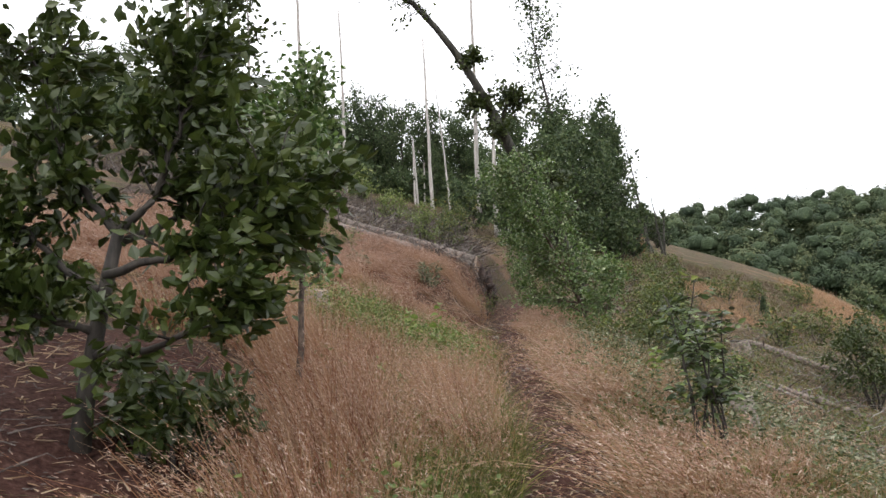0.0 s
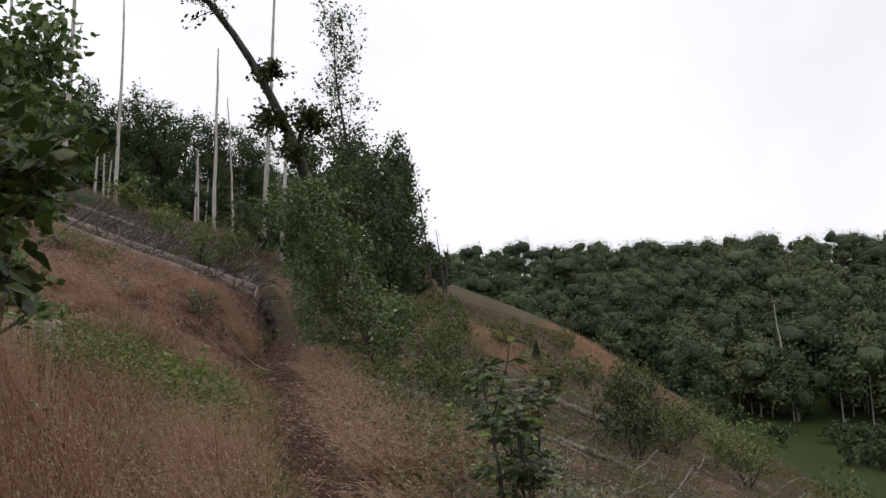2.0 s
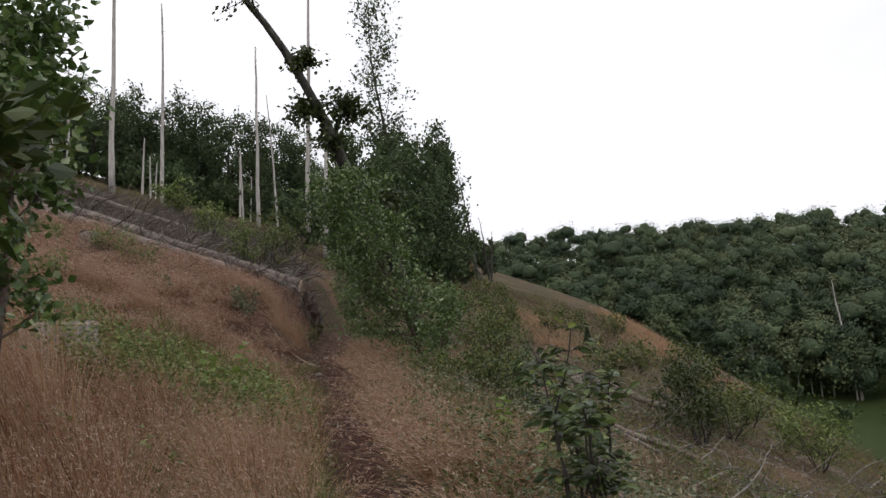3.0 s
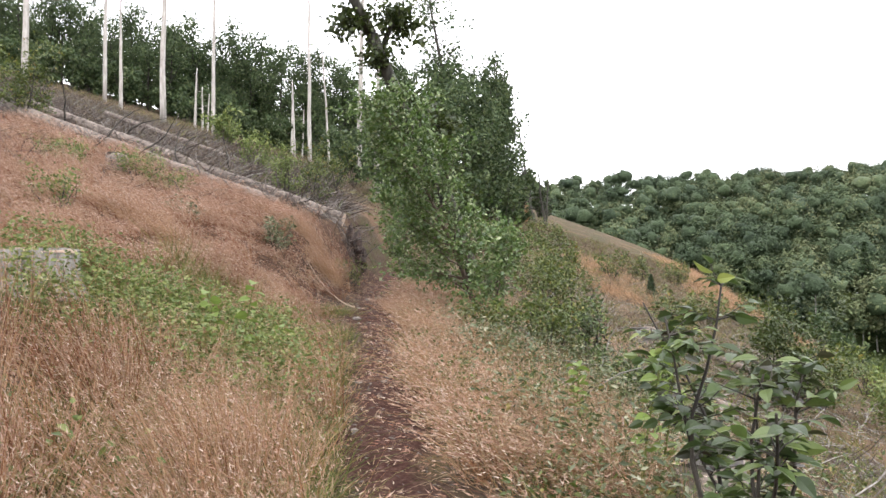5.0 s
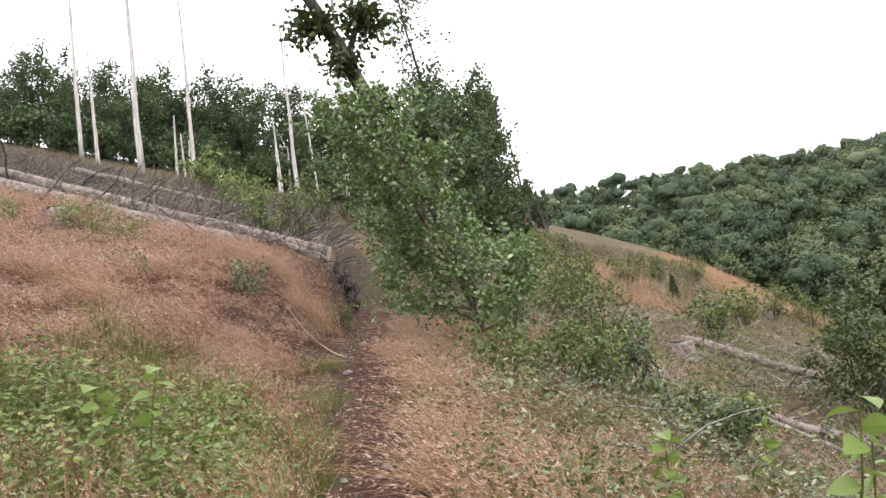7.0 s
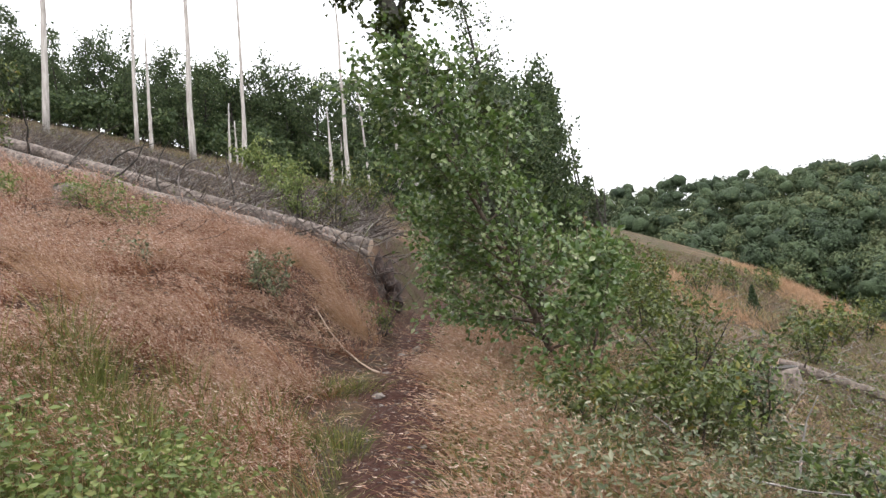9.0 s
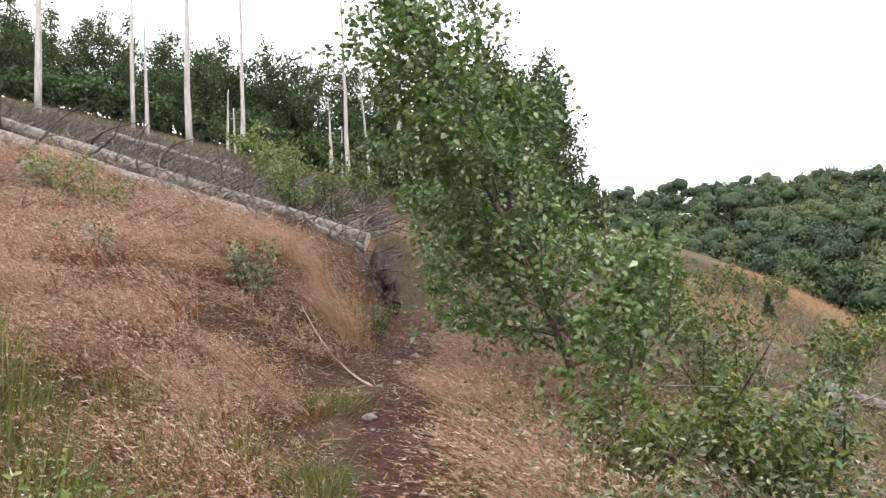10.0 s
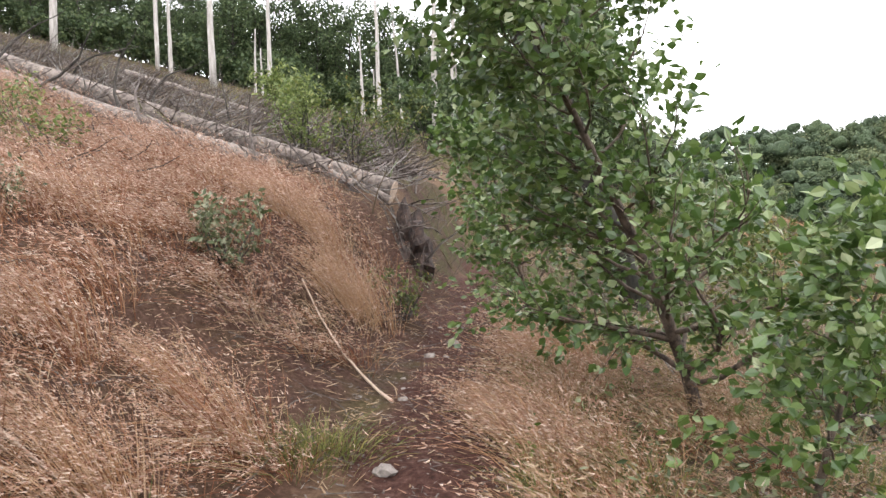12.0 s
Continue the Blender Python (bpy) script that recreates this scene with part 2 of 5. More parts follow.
def raw_mesh(name, verts, faces, material, attrs=None, smooth=False):
    """faces: an (n, 3) or (n, 4) array of vertex indices."""
    verts, faces = np.asarray(verts, np.float32), np.asarray(faces, np.int32)
    me = bpy.data.meshes.new(name)
    k = faces.shape[1]
    me.vertices.add(len(verts))
    me.vertices.foreach_set("co", verts.ravel())
    me.loops.add(faces.size)
    me.loops.foreach_set("vertex_index", faces.ravel())
    me.polygons.add(len(faces))
    me.polygons.foreach_set("loop_start", np.arange(0, faces.size, k, dtype=np.int32))
    me.polygons.foreach_set("loop_total", np.full(len(faces), k, np.int32))
    me.polygons.foreach_set("use_smooth", np.full(len(faces), smooth))
    for key, values in (attrs or {}).items():
        me.attributes.new(key, "FLOAT", "POINT").data.foreach_set("value", np.asarray(values, np.float32))
    me.update(calc_edges=True)
    me.materials.append(material)
    return me


def put(name, me, parent=None, at=None, label=""):
    ob = new(name, me)
    if parent is not None:
        ob.parent = parent
    if at is not None:
        ob.location = at
    if label:
        tagged(ob, label)
    return ob


def thing(name, at, label, category, group="", rz=0.0):
    ob = new(name)
    ob.empty_display_size = 0.2
    ob.location = at
    ob.rotation_euler = (0, 0, radians(rz))
    return tagged(ob, label, category, group)


def on_ground(x, y, sink=0.0):
    return (x, y, float(ground_z(x, y)) - sink)


def unit(v):
    return v / np.maximum(np.linalg.norm(v, axis=-1, keepdims=True), 1e-9)


def blades(base, tip_off, width, segs=3, bend=0.35, taper=True):
    """Thin ribbons from base (n, 3) along tip_off (n, 3), drooping by bend at the tip. Quads."""
    n = len(base)
    side = unit(np.cross(tip_off, rng.normal(size=(n, 3)))) * np.asarray(width).reshape(-1, 1) * 0.5
    lvl = np.linspace(0, 1, segs + 1)
    length = np.linalg.norm(tip_off, axis=1)
    flat = tip_off * np.array([1, 1, 0.0])
    rows = []
    for s in lvl:
        c = base + tip_off * s + flat * (bend * s * s) - np.array([0, 0, 1.0]) * (length * bend * 0.45 * s ** 2.5)[:, None]
        w = (1 - 0.8 * s) if taper else 1.0
        rows += [c - side * w, c + side * w]
    v = np.stack(rows, 1).reshape(-1, 3)
    k = 2 * (segs + 1)
    f = np.concatenate([np.array([[2 * i, 2 * i + 1, 2 * i + 3, 2 * i + 2]]) for i in range(segs)])
    return v, (np.arange(n)[:, None, None] * k + f[None]).reshape(-1, 4)


def leaves(centre, size, along, droop=0.3, aspect=0.7, fold=0.25):
    """Ovate leaves: a folded, pointed blade of four quads' worth of outline each. Quads."""
    n = len(centre)
    a = unit(along + np.array([0, 0, -droop]))
    nrm = unit(rng.normal(size=(n, 3)) + np.array([0, 0, 0.9]))
    s = unit(np.cross(nrm, a))
    up = np.cross(a, s)
    L = np.asarray(size).reshape(-1, 1)
    W = L * aspect * 0.5
    p0 = centre
    p1 = centre + a * L * 0.38 + s * W + up * W * fold
    p2 = centre + a * L * 0.38 - s * W + up * W * fold
    p3 = centre + a * L * 0.4
    p4 = centre + a * L
    p5 = centre + a * L * 0.75 + s * W * 0.55 + up * W * fold * 0.4
    p6 = centre + a * L * 0.75 - s * W * 0.55 + up * W * fold * 0.4
    v = np.stack([p0, p1, p5, p4, p6, p2, p3], 1).reshape(-1, 3)
    f = np.array([[0, 1, 6], [1, 2, 6], [2, 3, 6], [3, 4, 6], [4, 5, 6], [5, 0, 6]])
    return v, (np.arange(n)[:, None, None] * 7 + f[None]).reshape(-1, 3)


def broad_leaves(centre, size, along, droop=0.2, aspect=0.5):
    """Leaves seen from close by: a curved blade with a midrib, seven rows of points each. Quads."""
    n = len(centre)
    a = unit(along + np.array([0, 0, -droop]))
    nrm = unit(rng.normal(size=(n, 3)) * 0.6 + np.array([0, 0, 1.0]))
    s = unit(np.cross(nrm, a))
    up = np.cross(a, s)
    L = np.asarray(size).reshape(-1, 1)
    rows = []
    for t, w in ((0, 0.03), (0.12, 0.55), (0.3, 0.95), (0.5, 1.0), (0.7, 0.74), (0.87, 0.36), (1.0, 0.02)):
        c = centre + a * L * t - up * L * 0.22 * t * t
        o = L * aspect * 0.5 * w
        rows += [c + s * o + up * o * 0.3, c, c - s * o + up * o * 0.3]
    v = np.stack(rows, 1).reshape(-1, 3)
    f = np.array([[3 * i + j, 3 * i + j + 1, 3 * i + j + 4, 3 * i + j + 3] for i in range(6) for j in range(2)])
    return v, (np.arange(n)[:, None, None] * 21 + f[None]).reshape(-1, 4)


def flakes(centre, size, aspect=0.8, facing=None):
    """Small pointed clumps of leaves for trees farther off, one folded quad each, lying across facing if that is given."""
    n = len(centre)
    a = unit(rng.normal(size=(n, 3)))
    s = unit(np.cross(a, rng.normal(size=(n, 3))))
    if facing is not None:
        turn = unit(facing + rng.normal(size=(n, 3)) * 0.3)
        a = unit(np.cross(turn, rng.normal(size=(n, 3))))
        s = np.cross(turn, a)
    up = np.cross(a, s)
    L = np.asarray(size).reshape(-1, 1)
    v = np.stack([centre - a * L * 0.5, centre + s * L * aspect * 0.5 + up * L * 0.12, centre + a * L * 0.5, centre - s * L * aspect * 0.5 + up * L * 0.12], 1).reshape(-1, 3)
    return v, np.arange(n * 4).reshape(-1, 4)


def joined(parts):
    vs, fs, off = [], [], 0
    for v, f in parts:
        vs.append(v)
        fs.append(f + off)
        off += len(v)
    return np.concatenate(vs), np.concatenate(fs)


def tube(points, radii, sides=7, rough=0.0):
    """A round, tapering stem along points. Quads, with its ends closed by collapsed rings."""
    p = np.asarray(points, float)
    r = np.asarray(radii, float)
    p = np.concatenate([p[:1], p, p[-1:]])
    r = np.concatenate([[1e-4], r, [1e-4]])
    d = unit(np.gradient(np.asarray(points, float), axis=0)) if len(points) > 1 else np.array([[0, 0, 1.0]])
    d = np.concatenate([d[:1], d, d[-1:]])
    ref = np.array([0.31, 0.17, 0.93]) if abs(d[1][2]) < 0.85 else np.array([0.93, 0.2, 0.1])
    a = unit(np.cross(d, ref))
    b = np.cross(d, a)
    ang = np.linspace(0, 2 * np.pi, sides, endpoint=False)
    wob = 1 + rough * rng.normal(size=(len(p), sides))
    ring = p[:, None] + (a[:, None] * np.cos(ang)[None, :, None] + b[:, None] * np.sin(ang)[None, :, None]) * (r[:, None] * wob)[..., None]
    n = len(p)
    i, j = np.meshgrid(np.arange(n - 1), np.arange(sides), indexing="ij")
    k = (j + 1) % sides
    f = np.stack([i * sides + j, i * sides + k, (i + 1) * sides + k, (i + 1) * sides + j], -1).reshape(-1, 4)
    return ring.reshape(-1, 3), f


def stem_line(start, direction, length, steps=8, wander=0.12, rise=0.0, pull=(0, 0, 0)):
    """A wandering line; rise bends it up (or down) and pull drags it along a wind."""
    d = unit(np.asarray(direction, float))
    p = [np.asarray(start, float)]
    for _ in range(steps):
        d = unit(d + rng.normal(size=3) * wander + np.array([0, 0, rise]) + np.asarray(pull, float))
        p.append(p[-1] + d * length / steps)
    return np.array(p)


def on_line(line, s):
    x = np.clip(s, 0, 1) * (len(line) - 1)
    i = np.minimum(x.astype(int), len(line) - 2)
    w = (x - i)[:, None]
    return line[i] * (1 - w) + line[i + 1] * w, unit(line[i + 1] - line[i])


def branched(trunk, r0, limbs, limb_len, twigs, twig_len, start=0.25, rise=0.05, pull=(0, 0, 0), up=0.5, sides=6, wander=0.14, cone=0.62, dome=False):
    """Limbs and twigs along a trunk line. Gives the stem, the branches and the twigs' lines."""
    wood = [tube(trunk, np.linspace(r0, r0 * 0.12, len(trunk)), sides + 2, 0.05)]
    tips = []
    pos, dirs = on_line(trunk, np.linspace(start, 0.98, limbs) + rng.normal(size=limbs) * 0.02)
    for i in range(limbs):
        s = start + (0.98 - start) * i / max(limbs - 1, 1)
        az = i * 2.4 + rng.normal() * 0.4
        out = np.array([np.cos(az), np.sin(az), up + 0.35 * s])
        L = limb_len * (math.sqrt(max(0.25, 1 - ((s - 0.55) / 0.5) ** 2)) if dome else 1.0 - cone * s) * rng.uniform(0.75, 1.2)
        line = stem_line(pos[i], out, L, 6, wander, rise, pull)
        r = max(r0 * (1 - s) * 0.5, r0 * 0.1)
        wood.append(tube(line, np.linspace(r, r * 0.2, len(line)), sides - 1))
        tips.append(line)
        tp, td = on_line(line, rng.uniform(0.2, 1.0, twigs))
        for q, d in zip(tp, td):
            tl = stem_line(q, d + rng.normal(size=3) * 0.7, twig_len * rng.uniform(0.5, 1.2), 3, wander, rise, pull)
            wood.append(tube(tl, np.linspace(r * 0.3, r * 0.08, len(tl)), 3))
            tips.append(tl)
    return wood[0], joined(wood[1:]), tips


def leaf_points(tips, n, spread):
    """n places scattered round the twigs' lines, with the twigs' directions."""
    pick = rng.integers(0, len(tips), n)
    s = rng.uniform(0.15, 1.0, n)
    pos, dirs = np.empty((n, 3)), np.empty((n, 3))
    for t in np.unique(pick):
        k = pick == t
        pos[k], dirs[k] = on_line(tips[t], s[k])
    return pos + rng.normal(size=(n, 3)) * spread, unit(dirs + rng.normal(size=(n, 3)) * 0.8)


# ---- the ground: one sheet to the horizon ----
def graded(lo, a, b, hi, fine, grow):
    """Coordinates that lie fine apart between a and b and ever wider outside."""
    mid = list(np.arange(a, b + 1e-6, fine))
    step, x = fine, a
    left, right = [], []
    while x > lo:
        step *= grow
        x -= step
        left.append(x)
    step, x = fine, mid[-1]
    while x < hi:
        step *= grow
        x += step
        right.append(x)
    return np.array(left[::-1] + mid + right)


gx, gy = graded(-900, -5, 5.5, 900, 0.07, 1.06), graded(-700, -1, 21, 1200, 0.09, 1.05)
GX, GY = np.meshgrid(gx, gy, indexing="ij")


def bump_field(x, y):
    """Small unevenness of the trodden and ploughed-up soil."""
    near = np.clip((6 - np.abs(x)) / 1.5, 0, 1) * np.clip((y + 3) / 2, 0, 1) * np.clip((23 - y) / 3, 0, 1)
    return near * (0.035 * np.sin(x * 3.1 + 1.3 * np.sin(y * 1.7)) * np.sin(y * 2.3 + x) + 0.018 * np.sin(x * 9.1 + y * 4.3) * np.sin(y * 8.2 - x * 3.7)
            + 0.008 * np.sin(x * 23 + y * 17) * np.sin(y * 29 - x * 11))


def bareness(x, y):
    u = x - path_x(y)
    w = 0.25 + 0.08 * np.sin(y * 2.1 + 2 * np.sign(u)) + 0.07 * np.sin(y * 5.3 + 1 + 3 * np.sign(u))
    w = w + 0.18 * np.clip((y - 11.5) / 2, 0, 1)
    path = np.clip((w + 0.16 - np.abs(u)) / 0.2, 0, 1) * (y < 24)
    bank = np.clip((y - 14.5) / 1.5, 0, 1) * np.clip((20.5 - y) / 1.5, 0, 1) * np.clip((u + 1.35) / 0.4, 0, 1) * (u < 0)
    yard = np.clip(1.3 - np.hypot((x + 2.2) / 1.6, (y - 4.0) / 2.1), 0, 1)
    torn = 0.35 * np.clip((y - 17.8 + 0.283 * x) / 1.0, 0, 1) * np.clip((3 - x) / 2, 0, 1) * np.clip((60 - y) / 20, 0, 1) * np.clip((x + 30) / 10, 0, 1)
    scuffed = 0.75 * np.clip((y - 9) / 2, 0, 1) * np.clip((20 - y) / 2, 0, 1) * np.clip((-u - 0.4) / 0.4, 0, 1) * np.clip((x + 9) / 3, 0, 1)
    return np.maximum(np.maximum(np.maximum(path, bank * 0.85), np.clip(yard * 2, 0, 1)), np.maximum(torn, scuffed))


GZ = ground_z(GX, GY) + bump_field(GX, GY)
ni, nj = GX.shape
ii, jj = np.meshgrid(np.arange(ni - 1), np.arange(nj - 1), indexing="ij")
gf = np.stack([ii * nj + jj, (ii + 1) * nj + jj, (ii + 1) * nj + jj + 1, ii * nj + jj + 1], -1).reshape(-1, 4)
MEADOW = np.clip((-2 - GZ) / 4, 0, 1) * (0.6 * GX + 0.8 * GY > 40) + np.clip((0.6 * GX + 0.8 * GY - 110) / 15, 0, 1) * (GZ < 60)
ground = put("ground", raw_mesh("ground", np.stack([GX, GY, GZ], -1).reshape(-1, 3), gf, GROUND,
             {"bare": bareness(GX, GY).ravel(), "meadow": np.clip(MEADOW, 0, 1).ravel()}, True))
tagged(ground, "cleared forest hillside with reddish soil, litter and a trodden path", "ground", kind="structure")


# ---- trees ----
def leafy_tree(name, at, label, category, trunk, r0, bark, leaf, limbs, limb_len, twigs, twig_len, count, size, spread,
               start=0.25, rise=0.05, pull=(0, 0, 0), up=0.5, near=True, group="", droop=0.3, aspect=0.72, crown="crown", wander=0.14, cone=0.62, dome=False):
    root = thing(name, at, label, category, group)
    stem, boughs, tips = branched(np.asarray(trunk), r0, limbs, limb_len, twigs, twig_len, start, rise, pull, up, wander=wander, cone=cone, dome=dome)
    put("trunk", raw_mesh("trunk", *stem, bark, smooth=True), root)
    tagged(put("branch_work", raw_mesh("branch_work", *boughs, bark, smooth=True), root), kind="stuff")
    c, d = leaf_points(tips, count, spread)
    if near:
        v, f = leaves(c, size * rng.uniform(0.6, 1.15, count), d + np.asarray(pull) * 1.5, droop, aspect)
    else:
        v, f = flakes(c, size * rng.uniform(0.6, 1.3, count))
    put(crown, raw_mesh(crown, v, f, leaf), root)
    return root


def straight(height, lean=(0, 0), steps=9, wander=0.03):
    s = np.linspace(0, 1, steps)
    w = np.cumsum(rng.normal(size=(steps, 2)) * wander, 0) * height / steps
    w[0] = 0
    return np.stack([lean[0] * s ** 1.3 + w[:, 0], lean[1] * s ** 1.3 + w[:, 1], height * s - 0.05], -1)


WIND = (-0.1, 0.03, 0.02)

# the leaning young birch beside the path, and the growth round its foot
leafy_tree("birch", on_ground(2.75, 13.9), "young leafy birch leaning over the footpath in the wind", "tree",
           straight(3.1, (-1.55, -0.75)), 0.045, BARK_BIRCH, LEAF_BIRCH, 46, 1.15, 10, 0.42, 10500, 0.066, 0.05,
           start=0.1, rise=0.03, pull=WIND, up=0.28)
leafy_tree("birch", on_ground(2.62, 12.6), "slight young birch with open branches beside the footpath", "tree",
           straight(1.3, (0.35, -0.1)), 0.02, BARK_BIRCH, LEAF_BIRCH, 18, 0.55, 7, 0.28, 1500, 0.066, 0.05, start=0.2, rise=0.05, pull=WIND, up=0.6)
leafy_tree("birch", on_ground(2.2, 16.4), "slender young birch behind the footpath bend", "tree",
           straight(1.9, (-0.5, -0.5)), 0.03, BARK_BIRCH, LEAF_BIRCH, 26, 0.8, 9, 0.34, 3200, 0.068, 0.055, start=0.08, rise=0.03, pull=WIND, up=0.3)

# young trees on the uphill side
leafy_tree("birch", on_ground(-1.05, 4.95), "young birch with light green leaves among the tall grass", "tree",
           straight(2.35, (0.08, 0.1)), 0.028, BARK_BIRCH, LEAF_BIRCH, 30, 0.7, 8, 0.24, 4200, 0.056, 0.04, start=0.42, rise=0.06, pull=(-0.05, 0.03, 0.02), up=0.45)


def spreading_oak():
    """A low oak with a dark trunk, long crooked limbs and leaves in clusters along them."""
    foot = np.array(on_ground(-1.7, 3.5, 0.04))
    root = thing("oak_sapling", tuple(foot), "dark green oak sapling with crooked limbs on the bare slope", "tree")
    put("trunk", raw_mesh("trunk", *tube(np.array([foot, (-1.66, 3.5, 1.4), (-1.59, 3.5, 1.77), (-1.55, 3.55, 2.06)]) - foot, [0.05, 0.038, 0.034, 0.03], 9, 0.07), BARK_DARK, smooth=True), root)
    limbs = (((-1.58, 3.5, 1.85), (-1.36, 3.45, 1.9), (-1.18, 3.4, 1.95), (-0.91, 3.35, 2.04), (-0.77, 3.4, 2.11), (-0.66, 3.5, 2.3)),
             ((-1.55, 3.55, 2.06), (-1.7, 3.6, 2.22), (-1.84, 3.7, 2.44), (-2.04, 3.8, 2.8), (-2.14, 3.8, 3.17)),
             ((-1.55, 3.55, 2.06), (-1.42, 3.6, 2.22), (-1.33, 3.6, 2.39), (-1.24, 3.6, 2.7), (-1.2, 3.65, 2.95)),
             ((-1.64, 3.5, 1.5), (-1.42, 3.35, 1.5), (-1.18, 3.2, 1.53), (-0.98, 3.2, 1.62), (-0.9, 3.2, 1.74)),
             ((-1.6, 3.5, 1.75), (-1.85, 3.55, 1.95), (-2.14, 3.6, 2.2), (-2.5, 3.7, 2.4)),
             ((-1.55, 3.55, 2.0), (-1.3, 3.8, 2.2), (-1.05, 4.0, 2.35), (-0.85, 4.0, 2.5)),
             ((-1.62, 3.5, 1.6), (-1.9, 3.4, 1.7), (-2.2, 3.3, 1.75)))
    twigs, tips = [], []
    for k, pts in enumerate(limbs):
        line, _ = on_line(np.array(pts) - foot, np.linspace(0, 1, 14))
        line += rng.normal(size=line.shape) * 0.012
        put("limb", raw_mesh("limb", *tube(line, np.linspace(0.022, 0.005, len(line)), 6, 0.06), BARK_DARK, smooth=True), root)
        pos, dirs = on_line(line, rng.uniform(0.25, 1.0, 28 if k < 3 else 13))
        for q, d in zip(pos, dirs):
            ln = stem_line(q, d * 0.6 + rng.normal(size=3) * 0.8 + np.array([0, 0, 0.25 if k != 3 else -0.05]), rng.uniform(0.16, 0.5 if k < 3 else 0.34), 5, 0.2)
            twigs.append(tube(ln, np.linspace(0.007, 0.002, len(ln)), 4))
            tips.append(ln)
    tagged(put("twig_work", raw_mesh("twig_work", *joined(twigs), BARK_DARK), root), kind="stuff")
    c, d = leaf_points(tips, 7200, 0.045)
    put("crown", raw_mesh("crown", *leaves(c, 0.082 * rng.uniform(0.55, 1.2, len(c)), d + np.array([0.5, 0, 0.1]), 0.15, 0.62), LEAF_OAK), root)


spreading_oak()
leafy_tree("oak", on_ground(-3.7, 4.7), "dark oak whose crown hangs over the bare slope", "tree",
           straight(5.6, (0.3, -0.2), wander=0.12), 0.1, BARK_DARK, LEAF_OAK, 34, 1.9, 11, 0.5, 15000, 0.09, 0.08, start=0.36, rise=0.03, up=0.25, aspect=0.62)
leafy_tree("oak_sapling", on_ground(-3.05, 8.7), "taller dark oak sapling on the slope above", "tree",
           straight(5.2, (0.2, -0.1), wander=0.1), 0.06, BARK_DARK, LEAF_OAK, 26, 1.2, 9, 0.45, 6000, 0.095, 0.08, start=0.3, rise=0.06, up=0.4, aspect=0.62)


# ---- dead standing poles ----
def dead_pole(x, y, height, r, lean):
    root = thing("dead_tree", on_ground(x, y, 0.1), "tall bare dead spruce trunk, bleached grey, standing on the clearing", "dead tree", "dead poles on the clearing")
    line = straight(height, lean, 12, 0.02)
    put("trunk", raw_mesh("trunk", *tube(line, np.linspace(r, r * 0.35, len(line)), 7, 0.04), BARK_POLE, smooth=True), root)
    snags = []
    pos, _ = on_line(line, rng.uniform(0.25, 0.95, 9))
    for p in pos:
        a = rng.uniform(0, 6.28)
        L = rng.uniform(0.1, 0.5)
        snags.append(tube([p, p + np.array([math.cos(a), math.sin(a), -0.1]) * L], [0.02, 0.006], 3))
    tagged(put("branch_stubs", raw_mesh("branch_stubs", *joined(snags), BARK_POLE), root), kind="stuff")


for px, py, h, r, lean in ((-15.8, 59.5, 20, 0.16, (-0.2, 0)), (-13.4, 54.8, 8.5, 0.14, (-0.1, 0)), (-9.7, 50.6, 19, 0.2, (-0.3, 0)), (-7.0, 53.5, 15, 0.15, (-0.2, 0)),
                           (-0.6, 57.9, 15, 0.17, (-0.2, 0)), (-15.8, 45, 19, 0.19, (-0.2, 0)), (0.9, 62, 12, 0.11, (-0.9, 0)), (2.9, 52, 21, 0.2, (0.1, 0)),
                           (-8.8, 60, 3.6, 0.1, (-0.1, 0)), (-8.6, 61, 3.2, 0.09, (0.1, 0)), (-1.9, 62, 6.5, 0.11, (-0.2, 0)), (-2.3, 66, 6, 0.11, (0, 0)),
                           (-1.4, 67, 4.5, 0.1, (0.1, 0)), (3.2, 40, 7, 0.2, (0.1, 0)), (-9.7, 62, 5, 0.12, (0.1, 0))):
    dead_pole(px, py, h, r, lean)

# ---- treeline of the wood above the clearing ----
def wood_tree(name, height, limbs, limb_len, count, size, label, start=0.3, leaf=None, at=(0, 0, 0), lean=(0, 0), spread=0.3, twigs=6, up=0.55, r0=0.16, bark=None, group="trees of the wood above the clearing"):
    return leafy_tree(name, at, label, "tree", straight(height, lean, 9, 0.1), r0, bark or BARK_DARK, leaf or LEAF_WOOD, limbs, limb_len, twigs, 1.0,
                      count, size, spread, start=start, rise=0.05, up=up, near=False, group=group, wander=0.2, dome=True)


wood = []
for k in range(6):
    wood.append(wood_tree("forest_tree", 8.0 + k * 0.5, 26, 2.7, 3600, 0.24, "dark green broadleaved tree at the edge of the wood", start=0.07, at=on_ground(-14 + k * 3.4, 73 + (k % 3) * 3, 0.2)))
spots = []
for k in range(74):
    spots.append((-48 + k * 0.8 + rng.normal() * 0.9, 74 + 13 * rng.random()))
for k, (tx, ty) in enumerate(spots):
    s = rng.uniform(0.5, 0.98)
    m = Matrix.Translation(on_ground(tx, ty, 0.3)) @ Matrix.Rotation(rng.uniform(0, 6.28), 4, "Z") @ Matrix.Diagonal((s, s, s * rng.uniform(0.9, 1.1), 1))
    copy_thing(wood[k % 6], m)
for k in range(26):
    tx, ty = -44 + k * 2.1 + rng.normal(), 94 + rng.random() * 6
    s = rng.uniform(0.6, 0.9)
    copy_thing(wood[(k * 5) % 6], Matrix.Translation(on_ground(tx, ty, 0.3)) @ Matrix.Rotation(rng.uniform(0, 6.28), 4, "Z") @ Matrix.Diagonal((s, s, s, 1)))

